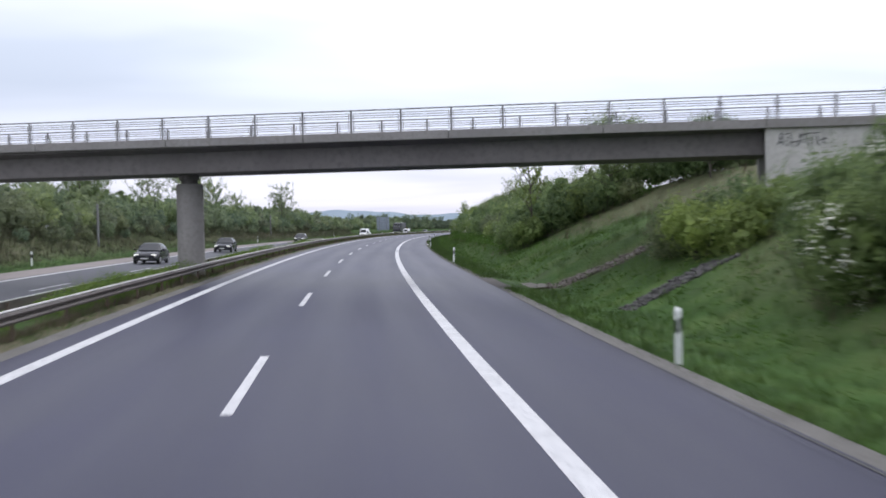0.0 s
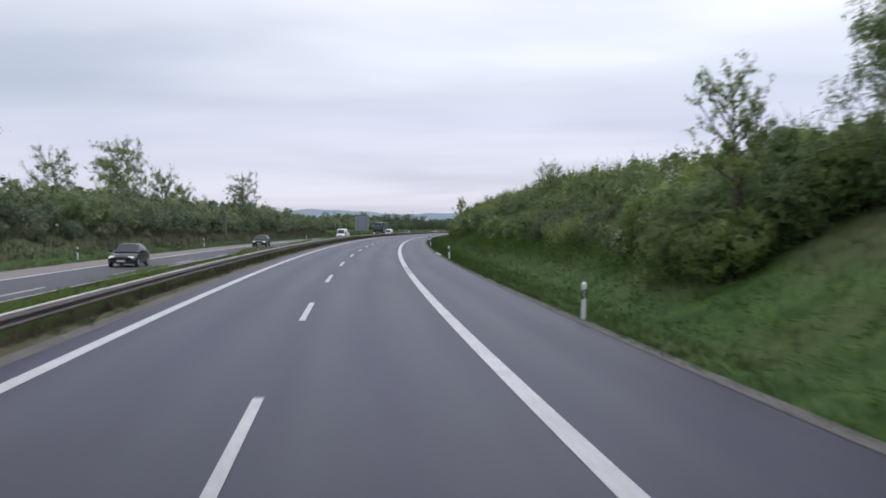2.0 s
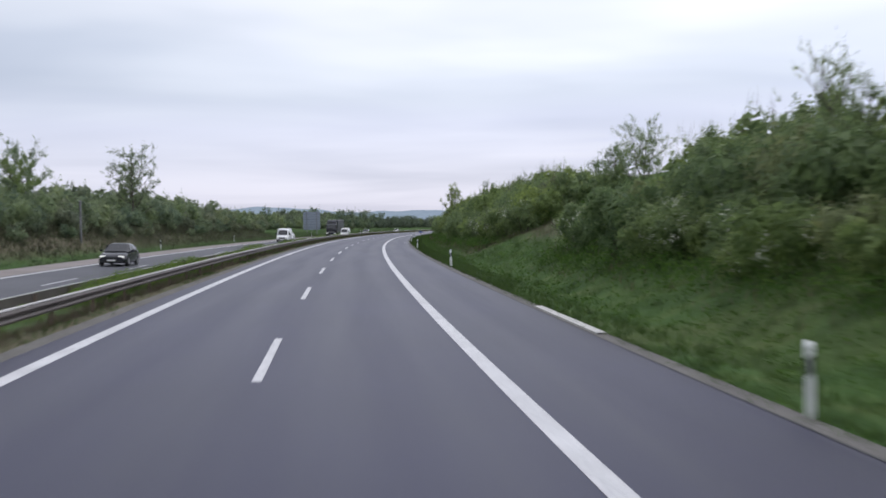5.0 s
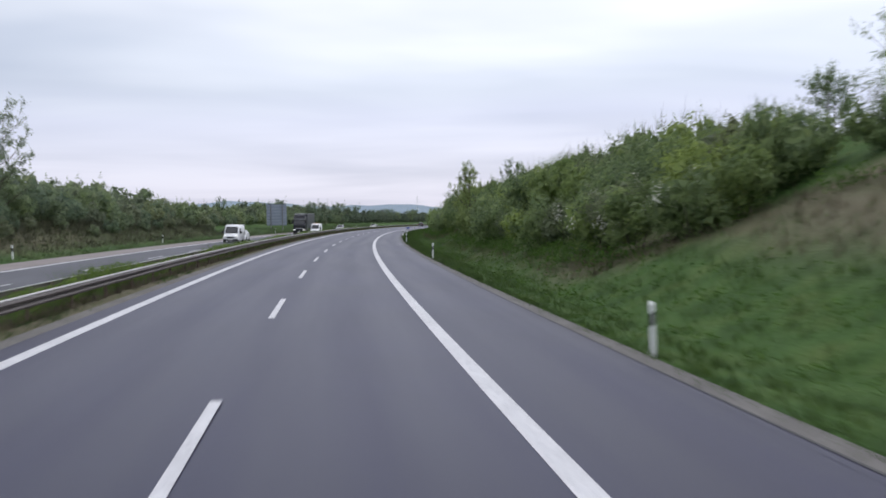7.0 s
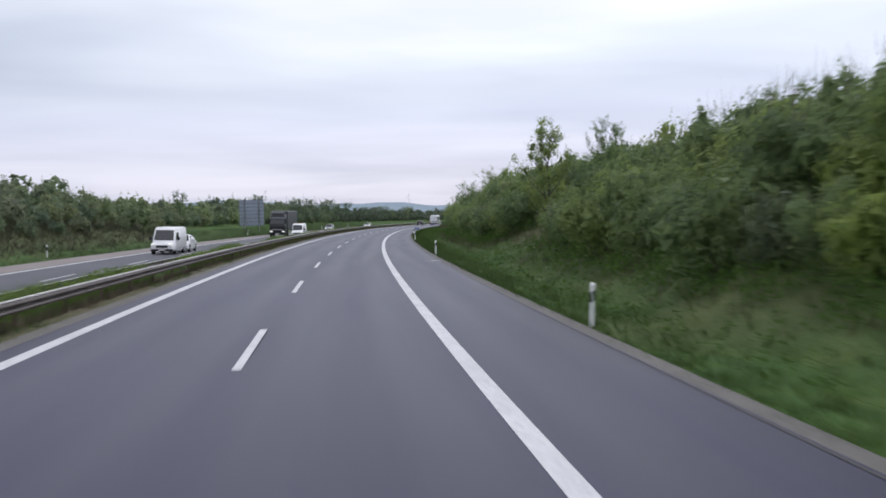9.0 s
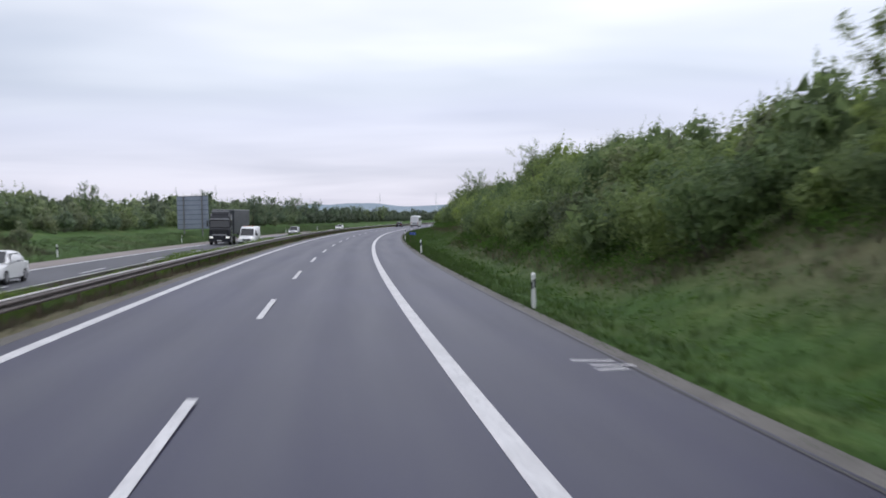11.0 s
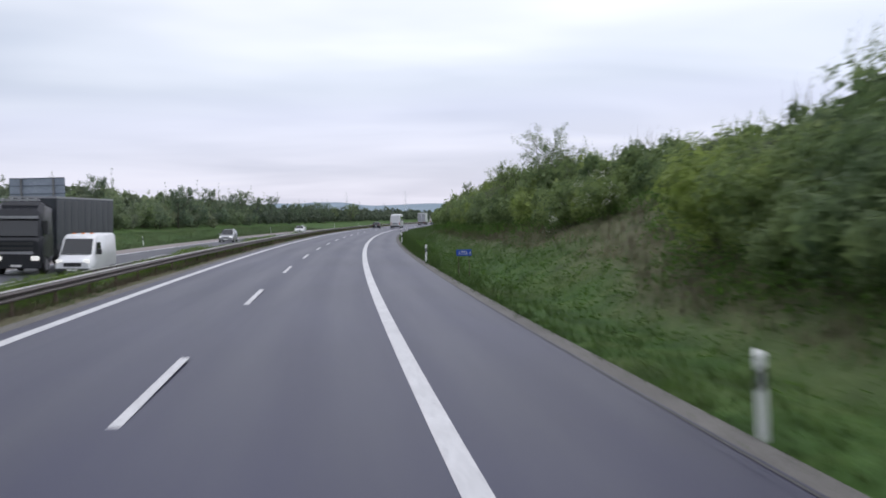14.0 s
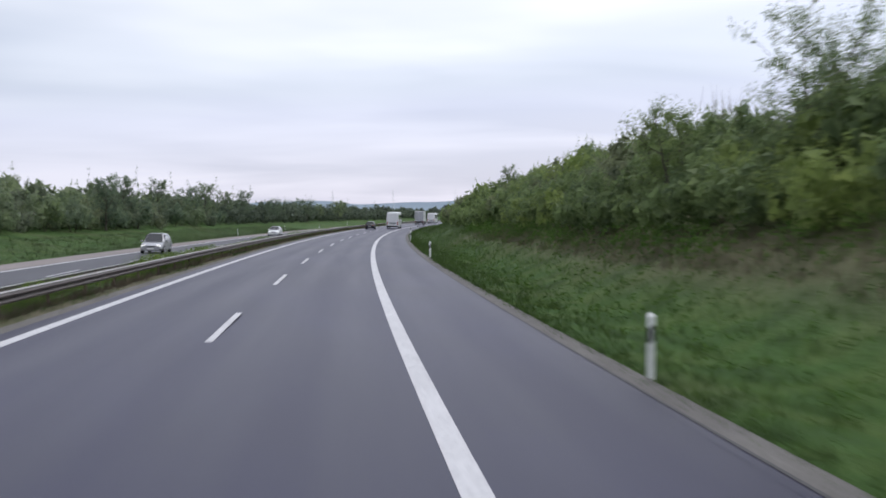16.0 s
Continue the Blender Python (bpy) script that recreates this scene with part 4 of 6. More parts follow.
def right_bank():
    rng = random.Random(7)
    rest = []
    count = 0
    for row in range(4):
        s = -38.0
        while s < 640:
            s += rng.uniform(2.1, 3.2) * (1.0 if s < 430 else 1.4)
            foot = float(np.interp(s, FOOT_S, FOOT_D))
            d = foot + 1.0 + row * 2.3 + rng.uniform(-0.5, 0.5)
            if d > 24 or (row > 2 and d > 22.5):
                continue
            if (36 < s < 57 and d > 12.5) or (155 < s < 187 and d > 15.2):
                continue
            if rng.random() < 0.10 or (row > 1 and 57 < s < 71 and rng.random() < 0.6):
                continue
            h = float(terrain(s, d)) - 0.12
            k = rng.uniform(0.75, 1.22) * (0.82 if row == 0 else 1.0) * (0.72 if s < 40 else 0.84 if 72 < s < 130 else 1.16 if 266 < s < 300 else 1.2 if 318 < s <= 336 else 1.12 if 205 < s < 240 else 0.74 if 336 < s < 362 else 0.84 if 362 <= s < 380 else 1.0)
            i = rng.choice((0, 1, 2, 3, 4, 0, 2, 3, 5, 0))
            turn = rng.uniform(0, 360)
            if row < 2 and 12 < s < 372 and count < 290:
                count += 1
                bl = rng.random() < 0.055
                shrub(NEAR[i], stand(s, d, h, turn) @ Matrix.Scale(k, 4), ("white-blossoming " + LABELS[i]) if bl else LABELS[i], blossom=bl)
            else:
                rest.append((s, d, h, turn, k, i, row))
    for s, d, k, i, bl in ((35.4, 12.9, 0.80, 1, False), (37.6, 12.7, 0.72, 5, False), (39.6, 13.2, 0.62, 3, False), (34.0, 13.7, 0.62, 1, False), (36.6, 14.4, 0.8, 3, False), (34.6, 15.0, 0.8, 4, False), (23.4, 12.5, 0.95, 0, False), (21.2, 11.9, 1.0, 4, True), (20.0, 12.8, 1.05, 0, True), (22.4, 14.0, 1.05, 2, True), (25.4, 13.4, 0.86, 3, False), (28.2, 14.9, 0.8, 0, False), (30.5, 16.2, 0.6, 1, False), (72.4, 20.6, 0.95, 0, False), (73.8, 19.0, 0.95, 3, False), (71.6, 21.8, 0.95, 2, False), (71.4, 17.4, 0.75, 3, False), (73.0, 16.6, 0.85, 0, False), (70.4, 18.8, 0.62, 5, False), (60.0, 24.6, 0.8, 0, False), (62.6, 25.0, 0.9, 3, False), (65.4, 24.6, 0.8, 2, False), (68.0, 23.6, 0.9, 0, False), (70.6, 22.6, 0.9, 3, False), (71.5, 12.1, 0.72, 2, False), (72.5, 11.8, 0.70, 0, False), (73.4, 12.2, 0.95, 2, False), (72.8, 13.9, 1.0, 0, False), (75.4, 12.0, 1.05, 3, False), (74.2, 15.2, 1.1, 2, False), (194.6, 13.3, 1.05, 5, True), (187.4, 14.1, 0.9, 3, True), (83.0, 13.3, 1.0, 0, True), (84.4, 12.4, 0.7, 4, True), (364.5, 14.6, 0.9, 3, True), (360.4, 15.4, 0.8, 0, True)):
        shrub(NEAR[i], stand(s, d, float(terrain(s, d)) - 0.12, s * 40) @ Matrix.Scale(k, 4), ("white-blossoming " + LABELS[i]) if bl else LABELS[i], blossom=bl)
    return rest


def merge(name, label, category, items, meshes, mat_of):
    """Joins placed copies of crown meshes into one object of uncountable growth, one object per leaf colour."""
    groups = {}
    for s, d, h, turn, k, i in items:
        groups.setdefault(mat_of[i], []).append((s, d, h, turn, k, i))
    cache = {}
    for mat, lot in groups.items():
        vs, ls, st, base, off = [], [], [], 0, 0
        for s, d, h, turn, k, i in lot:
            if i not in cache:
                me = meshes[i][0]
                co = np.empty(len(me.vertices) * 3, dtype=np.float32)
                me.vertices.foreach_get("co", co)
                li = np.empty(len(me.loops), dtype=np.int32)
                me.loops.foreach_get("vertex_index", li)
                ps = np.empty(len(me.polygons), dtype=np.int32)
                me.polygons.foreach_get("loop_start", ps)
                cache[i] = (co.reshape(-1, 3), li, ps)
            co, li, ps = cache[i]
            m = np.array(stand(s, d, h, turn) @ Matrix.Scale(k, 4))
            vs.append(co @ m[:3, :3].T + m[:3, 3])
            ls.append(li + base)
            st.append(ps + off)
            base += len(co)
            off += len(li)
        v, l, p = np.concatenate(vs), np.concatenate(ls), np.concatenate(st)
        me = bpy.data.meshes.new(name)
        me.vertices.add(len(v))
        me.vertices.foreach_set("co", np.ascontiguousarray(v, dtype=np.float32).ravel())
        me.loops.add(len(l))
        me.loops.foreach_set("vertex_index", l.astype(np.int32))
        me.polygons.add(len(p))
        me.polygons.foreach_set("loop_start", p.astype(np.int32))
        me.materials.append(mat)
        me.update(calc_edges=True)
        tagged(new(name, me), label, category, kind="stuff")


REST = right_bank()
MAT_FAR = [M_LEAF, M_LEAF2, M_LEAF, M_LEAF3]
merge("thicket", "dense green thicket covering the cutting slope", "thicket", [(s, d, h, t, k, i % 4 if i % 4 < 3 or s % 3 < 1 else 0) for s, d, h, t, k, i, row in REST if s < 440], MIDS, MAT_FAR)
merge("thicket", "dense green thicket on the farther cutting slope", "thicket", [(s, d, h, t, k * 0.74, i % 4) for s, d, h, t, k, i, row in REST if s >= 440], TINY, MAT_FAR)


def crest_shoots():
    """Tall thin shoots with few leaves that stand over the thicket's crest."""
    rng = np.random.default_rng(41)
    tops = [(s, d, h + 2.55 * k) for s, d, h, t, k, i, row in REST if row > 1 and s < 420 and (rng.random() < (0.75 if 208 < s < 240 else 0.28))]
    own = rng.integers(0, len(tops), len(tops) * 22)
    base = np.array([place(*x) for x in tops])[own]
    n = len(base)
    p = base + rng.normal(size=(n, 3)) * [[0.55, 0.55, 0.15]]
    q = p + unit(rng.normal(size=(n, 3)) * 0.16 + [[0, 0, 1.0]]) * (0.5 + 0.9 * rng.random(n))[:, None]
    side = unit(np.cross(q - p, rng.normal(size=(n, 3)))) * 0.011
    tw = np.stack([p - side, p + side, q], 1).reshape(-1, 3)
    tagged(new("crest_shoots", quads_mesh("crest_shoots", tw, M_BARK, 3)), "thin bare shoots standing over the thicket", "shoots", kind="stuff")
    leaf = sprigs(rng, p[::2], q[::2], 0.038, 6)
    tagged(new("crest_leaves", quads_mesh("crest_leaves", leaf, M_LEAF3, 3)), "small young leaves on the thin crest shoots", "leaves", kind="stuff")


crest_shoots()


def left_bank():
    rng = random.Random(17)
    back = []
    n = 0
    for row in range(4):
        s = 40.0
        while s < 900:
            s += rng.uniform(2.8, 4.2) * (1.0 if s < 500 else 1.8)
            foot = float(np.interp(s, [40, 200, 260, 300, 330, 360, 400, 520, 900], [24.2, 24.2, 25.0, 25.2, 27.5, 29.0, 29.0, 28.0, 27.0]))
            d = -(foot + 1.2 + row * 3.4 + rng.uniform(-0.7, 0.7))
            if 318 < s < 352 and rng.random() < 0.75:
                continue
            if rng.random() < 0.06:
                continue
            h = float(terrain(s, d)) - 0.15
            k = rng.uniform(0.75, 1.15) * (0.80 if row == 0 else 1.0) * (0.92 if 330 < s < 440 else 1.0 if s < 235 else 1.10 if s < 312 else 1.0 if s < 330 else 1.24 if 425 < s < 540 else 1.08)
            i = rng.choice((1, 1, 1, 3)) if s < 120 else rng.randrange(4)
            turn = rng.uniform(0, 360)
            if row == 0 and s < 560 and n < 150:
                n += 1
                shrub(LEFTS[i], stand(s, d, h, turn) @ Matrix.Scale(k, 4), ["dense green shrub behind the opposite verge", "fresh green shrub behind the opposite verge",
                      "round dark green shrub behind the opposite verge", "bronze-green shrub behind the opposite verge"][i], group="shrubs behind the opposite verge")
            else:
                back.append((s, d, h, turn, k, i))
    s = 62.0
    while s < 322:
        s += rng.uniform(4.0, 9.0)
        d = -rng.uniform(22.8, 24.4)
        back.append((s, d, float(terrain(s, d)) - 0.2, rng.uniform(0, 360), rng.uniform(0.26, 0.5), rng.choice((3, 3, 1, 0))))
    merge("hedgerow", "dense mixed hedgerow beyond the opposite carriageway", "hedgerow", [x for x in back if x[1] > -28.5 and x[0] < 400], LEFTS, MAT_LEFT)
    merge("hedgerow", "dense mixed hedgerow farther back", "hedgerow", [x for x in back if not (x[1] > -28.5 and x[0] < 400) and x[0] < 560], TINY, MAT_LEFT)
    # the far stretch uses the leaf colour with haze in it
    merge("hedgerow", "haze-paled hedgerow far along the opposite carriageway", "hedgerow", [x for x in back if x[0] >= 560], TINY, [M_FARLEAF] * 4)


left_bank()


# ---- trees ----
def tree_meshes(seed, height, spread, base, leaves, size, mat, airy=0.5, stems=1, rise=0.9):
    """Stems with limbs, branches and twigs, and small leaves in sprays along the twigs."""
    rng = np.random.default_rng(seed)
    wood = bmesh.new()
    r0 = height * 0.014 + 0.03
    twigs = []
    for m in range(stems):
        lean = Vector((math.cos(m * 2.1 + 0.4), math.sin(m * 2.1 + 0.4), 0)) * (0.0 if stems == 1 else spread * 0.45)
        pts = [Vector((0, 0, -0.4))]
        for i in range(1, 6):
            pts.append(Vector((rng.normal(), rng.normal(), 0)) * 0.04 * i + lean * (i / 5) ** 1.2 + Vector((0, 0, height * 0.84 * i / 5)))
        for i in range(5):
            tube(pts[i], pts[i + 1], r0 * (1 - i / 5.5), r0 * (1 - (i + 1) / 5.5), 7, wood)
        limbs = 15 // stems + 3
        for i in range(limbs):
            u = base + (0.985 - base) * i / (limbs - 1)
            k = min(4, int(u * 5))
            p = pts[k].lerp(pts[k + 1], u * 5 - k)
            a = i * 2.4 + rng.random() * 0.7
            # wide in the lower middle, drawn in towards the top
            reach = spread * (1.0 if stems == 1 else 0.7) * (0.30 + 0.70 * math.sin(math.pi * (0.30 + 0.62 * (u - base) / (1 - base)))) * (0.7 + 0.5 * rng.random())
            tip = p + Vector((math.cos(a) * reach, math.sin(a) * reach, reach * rise * (0.6 + 0.6 * rng.random())))
            bend = p.lerp(tip, 0.5) - Vector((0, 0, reach * 0.10))
            tube(p, bend, r0 * 0.34, r0 * 0.2, 5, wood)
            tube(bend, tip, r0 * 0.2, r0 * 0.05, 4, wood)
            for j in range(6):
                f = 0.25 + 0.75 * (j + rng.random()) / 6
                c = p.lerp(bend, f * 2) if f < 0.5 else bend.lerp(tip, f * 2 - 1)
                ln = spread * (0.26 + 0.16 * rng.random())
                e = c + (Vector(rng.normal(size=3)) * 0.55 + (tip - p).normalized() * 0.6 + Vector((0, 0, 0.45))) * ln
                tube(c, e, r0 * 0.10, r0 * 0.03, 3, wood)
                twigs.append((c.lerp(e, 0.3), e))
                for _ in range(3):
                    b0 = c.lerp(e, 0.3 + 0.6 * rng.random())
                    twigs.append((b0, b0 + (Vector(rng.normal(size=3)) * 0.6 + (e - c).normalized() * 0.7 + Vector((0, 0, 0.25))) * ln * 0.5))
    t = np.array([(*x, *y) for x, y in twigs])
    own = rng.integers(0, len(t), leaves)
    f = rng.random(leaves) ** 0.8
    a, e = t[own, :3], t[own, 3:]
    pos = a + (e - a) * f[:, None] + rng.normal(size=(leaves, 3)) * spread * 0.035 * (1.6 - airy)
    mid_ = np.array([0, 0, height * (base + 0.35)])
    out = unit((pos - mid_) * [[1, 1, 0.6]])
    fl = unit(rng.normal(size=(leaves, 3)) * 0.6 + out * 0.9 + [[0, 0, 0.4]])
    u = unit(np.cross(fl, rng.normal(size=(leaves, 3))))
    v = np.cross(fl, u)
    k = (size * (0.6 + 0.8 * rng.random(leaves)))[:, None]
    q = np.stack([pos - u * k, pos - v * k * 0.55, pos + u * k * 0.9 + v * k * 0.35], 1).reshape(-1, 3)
    me = bpy.data.meshes.new("trunk")
    wood.to_mesh(me)
    wood.free()
    me.materials.append(M_BARK)
    return me, quads_mesh("crown", q, mat, 3)


TREES = [tree_meshes(301, 6.3, 2.6, 0.22, 12500, 0.088, M_LEAF, 0.0, 1, 0.7), tree_meshes(302, 7.5, 2.0, 0.30, 4200, 0.062, M_LEAF2, 0.9, 2, 1.3), tree_meshes(303, 8.5, 2.8, 0.22, 8000, 0.11, M_LEAF, 0.3),
         tree_meshes(304, 7.0, 1.8, 0.12, 7500, 0.085, M_LEAF, 0.2), tree_meshes(305, 10.0, 3.2, 0.15, 8000, 0.12, M_LEAF2_L, 0.5), tree_meshes(306, 6.0, 1.7, 0.20, 2600, 0.065, M_LEAF3, 1.0, 3, 1.5),
         tree_meshes(307, 6.4, 1.5, 0.06, 10000, 0.078, M_LEAF2, 0.0, 1, 1.2), tree_meshes(308, 6.2, 1.05, 0.40, 5200, 0.058, M_LEAF2, 0.5, 1, 1.3), tree_meshes(309, 8.5, 2.8, 0.16, 3400, 0.18, M_LEAF_L, 0.1),
         tree_meshes(310, 6.4, 3.0, 0.02, 12000, 0.085, M_LEAF, 0.4, 3, 1.0), tree_meshes(311, 6.0, 2.4, 0.03, 9000, 0.09, M_LEAF, 0.0, 2, 0.8)]
TREE_LABELS = ["young round-crowned tree in fresh leaf on the slope", "slender airy young tree with pale leaves", "broad dark green tree above the shrubs",
               "narrow upright dark green tree", "large loose-crowned tree in spring leaf", "thin sparsely leaved young tree", "slim tree in fresh pale green leaf, branched to the ground", "small airy oval-crowned young tree among shrubs", "round hazy green tree far along the hedge", "loose many-stemmed young tree with small pale leaves", "dense bushy dark green tree, leafy down to the grass"]


def tree(kind, s, d, k=1.0, turn=0.0, sink=0.0):
    t = thing("tree", TREE_LABELS[kind], "tree", "roadside trees", m=stand(s, d, float(terrain(s, d)) - sink, turn) @ Matrix.Scale(k, 4))
    part("trunk", TREES[kind][0], None, t)
    part("crown", TREES[kind][1], None, t)


for kind, s, d, k, turn in ((0, 72.3, 18, 0.92, 20), (7, 72.6, 12.6, 1.00, 100), (0, 62, 21.5, 0.55, 10), (1, 140.9, 17.9, 0.62, 30), (3, 137, 17, 0.52, 5), (6, 258.4, 13.2, 1.00, 50), (3, 266.6, 18.6, 0.72, 0), (9, 324.2, 16.9, 0.68, 30), (3, 331.5, 17.5, 0.56, 70), (9, 383.2, 16.7, 0.74, 10), (10, 395.4, 15.6, 0.72, 40), (3, 456, 16.5, 0.62, 90), (3, 378, 17.0, 0.42, 0),
    (4, 239, -26.6, 0.93, 0), (3, 242, -27.6, 0.95, 80), (4, 178, -31, 1.01, 40), (4, 162, -34, 0.81, 140), (4, 197.5, -37, 1.15, 10), (2, 258, -46, 1.21, 10), (2, 206, -29.5, 0.71, 10), (0, 130, -33, 1.21, 0), (2, 118, -30, 0.86, 60), (8, 497, -29.9, 0.78, 0), (3, 372, -30.5, 0.80, 20), (8, 520, -31, 0.79, 20), (8, 540, -31, 0.75, 120), (8, 448, -31, 0.75, 20), (8, 652, -27.5, 0.72, 70), (8, 704, -27.5, 0.78, 170), (8, 660, -31, 0.71, 20), (8, 551, -30.5, 0.84, 30), (8, 566, -30, 0.73, 0), (8, 583, -30, 0.78, 50), (8, 612, -29, 0.65, 60), (8, 630, -30, 0.62, 90), (8, 680, -29, 0.60, 10), (8, 728, -30, 0.69, 10), (8, 745, -33, 0.73, 0), (8, 483, -28.5, 0.73, 200)):
    tree(kind, s, d, k, turn)
# a group on the open crest, its low branches in the grass
tree(9, 188.4, 23.6, 0.76, 0, 1.35)
tree(10, 196.6, 23.6, 0.66, 60, 1.0)
tree(10, 203.5, 23.4, 0.52, 10, 0.8)


# ---- grass and stalks ----
def blades(name, label, s, d, h, height, width, mat, seed, per=5, spread=0.12, lean=0.45):
    rng = np.random.default_rng(seed)
    n = len(s) * per
    root = np.repeat(place(s, d, h), per, axis=0) + np.stack([rng.normal(size=n) * spread, rng.normal(size=n) * spread, np.zeros(n)], -1)
    hh = np.repeat(height, per) * (0.6 + 0.7 * rng.random(n))
    ang = rng.random(n) * 2 * np.pi
    side = np.stack([np.cos(ang), np.sin(ang), np.zeros(n)], -1) * (width * (0.6 + 0.8 * rng.random(n)))[:, None]
    ln = np.stack([rng.normal(size=n) * lean, rng.normal(size=n) * lean, np.ones(n)], -1)
    tip = root + ln * hh[:, None]
    v = np.stack([root - side, root + side, tip], 1).reshape(-1, 3)
    nor = unit(np.stack([rng.normal(size=n) * 0.35 - 0.35 * np.sign(np.repeat(d, per)), rng.normal(size=n) * 0.35, np.ones(n)], -1))
    tagged(new(name, quads_mesh(name, v, mat, 3, nor)), label, "grass", kind="stuff")


def grow():
    rng = np.random.default_rng(77)
    # verge and slope at the right
    n = 42000
    s = np.where(rng.random(n) < 0.84, rng.random(n) * 470 - 5, 465 + rng.random(n) * 190)
    d = 7.15 + 9.5 * rng.random(n) ** 1.5
    ok = ~((s > 41.0) & (s < 48) & (d < 9.9)) & ~((np.abs(s - 46.2 + 0.2 * d) < 0.95) & (d < 14.8)) & ~((np.abs(s - 28.5 - 0.37 * d) < 0.85) & (d > 8.7))
    foot = np.interp(s, FOOT_S, FOOT_D)
    low = foot - 3.0 - 2.6 * smooth(foot, 13, 16) - 3.0 * smooth(foot, 18, 20.5)
    ok &= rng.random(n) > 0.85 * np.interp(s, DRY_S, DRY_K) * smooth(d, low, low + 2.0)
    s, d = s[ok], d[ok]
    blades("verge_grass", "long green grass on the verge and slope", s, d, terrain(s, d) - 0.03, 0.13 + 0.12 * rng.random(len(s)) + 0.10 * smooth(d, 9, 12), 0.012, M_BLADE, 1)
    # low weeds at the gravel's edge
    n = 8500
    s = rng.random(n) * 420 - 5
    d = 6.98 + 0.30 * rng.random(n) + 0.06 * np.sin(s * 1.7) + 0.05 * np.sin(s * 4.1)
    s = s[~((s > 41) & (s < 49.4))]
    n = len(s)
    d = d[:n]
    blades("edge_weeds", "short ragged grass creeping over the gravel margin", s, d, terrain(s, d) - 0.02, 0.05 + 0.07 * rng.random(n), 0.012, M_BLADE, 2)
    # tawny dry grass high on the open slopes
    n = 14000
    s = rng.random(n) * 430 + 10
    foot = np.interp(s, FOOT_S, FOOT_D)
    d = foot + 0.9 - (2.3 + 2.6 * smooth(foot, 13, 16) + 4.0 * smooth(foot, 18, 20.5)) * rng.random(n) ** 1.3
    ok = (rng.random(n) < np.interp(s, DRY_S, DRY_K)) & (d > 9.8) & ~((s > 36) & (s < 50))
    s, d = s[ok], d[ok]
    blades("dry_grass", "tawny dry grass below the shrubs", s, d, terrain(s, d) - 0.03, 0.24 + 0.26 * rng.random(len(s)), 0.012, M_DRY, 3, lean=0.2)
    # leafy weeds in clumps on the slope
    n = 2600
    cs = rng.random(n) * 440
    cd = 8.6 + 4.6 * rng.random(n)
    ok = ~((cs > 42.2) & (cs < 47) & (cd < 14.5)) & ~((np.abs(cs - 28.5 - 0.37 * cd) < 1.0) & (cd > 8.7))
    cs, cd = cs[ok], cd[ok]
    own = rng.integers(0, len(cs), 30000)
    m = len(own)
    big = 0.12 + 0.22 * rng.random(len(cs))
    s, d = cs[own] + rng.normal(size=m) * big[own] * 0.9, cd[own] + rng.normal(size=m) * big[own] * 0.9
    pos = place(s, d, terrain(s, d) + big[own] * rng.random(m))
    u = rng.normal(size=(m, 3))
    u[:, 2] *= 0.4
    u /= np.linalg.norm(u, axis=1)[:, None]
    w = np.cross(u, rng.normal(size=(m, 3)))
    w /= np.linalg.norm(w, axis=1)[:, None]
    k = (0.035 + 0.05 * rng.random(m))[:, None]
    tri = np.stack([pos - u * k, pos + w * k * 0.7, pos + u * k], 1).reshape(-1, 3)
    tagged(new("slope_weeds", quads_mesh("slope_weeds", tri, M_WEED, 3)), "leafy green weeds in clumps on the cutting slope", "weeds", kind="stuff")
    # tall weeds and suckers at the shrubs' foot
    n = 1500
    cs = 8 + rng.random(n) * 450
    cd = np.interp(cs, FOOT_S, FOOT_D) + 0.8 - 1.7 * rng.random(n)
    ok = (cd > 9.6) & (cd < 20) & ~((cs > 40) & (cs < 47))
    cs, cd = cs[ok], cd[ok]
    own = rng.integers(0, len(cs), 42000)
    m = len(own)
    tall = 0.30 + 0.55 * rng.random(len(cs))
    s, d = cs[own] + rng.normal(size=m) * 0.34, cd[own] + rng.normal(size=m) * 0.26
    pos = place(s, d, terrain(s, d) + tall[own] * rng.random(m) ** 0.7)
    u = unit(rng.normal(size=(m, 3)) + [[0, 0, 0.6]])
    w = unit(np.cross(u, rng.normal(size=(m, 3))))
    k = (0.05 + 0.06 * rng.random(m))[:, None]
    tri = np.stack([pos - u * k, pos + w * k * 0.7, pos + u * k], 1).reshape(-1, 3)
    tagged(new("foot_weeds", quads_mesh("foot_weeds", tri, M_WEED, 3)), "tall green weeds at the foot of the shrubs", "weeds", kind="stuff")
    # scrubby brown bank beyond the opposite shoulder
    n = 7000
    s = 55 + rng.random(n) * 270
    d = -20.6 - 5.2 * rng.random(n)
    blades("bank_grass", "dull brown-green grass on the bank beyond the opposite shoulder", s, d, terrain(s, d) - 0.03, 0.25 + 0.30 * rng.random(n) + 0.45 * smooth(-d, 22, 25), 0.03, M_BANK, 9, per=4, spread=0.25)
    # median: bright herbs between the rails, a little over the beam in places
    n = 96000
    s = np.where(rng.random(n) < 0.83, rng.random(n) * 440 - 10, 430 + rng.random(n) * 230)
    d = -5.28 - 2.0 * rng.random(n)
    grown = np.clip(0.55 + 0.45 * np.sin(s * 0.17 + 1.2) + 0.3 * np.sin(s * 0.41 + d) + 0.2 * np.sin(s * 1.1 + 2 * d), 0.0, 1.15)
    ok = (grown > 0.02) & (np.hypot(s - 49.2, d + 5.8) > 0.72)
    s, d, grown = s[ok], d[ok], grown[ok]
    m = len(s)
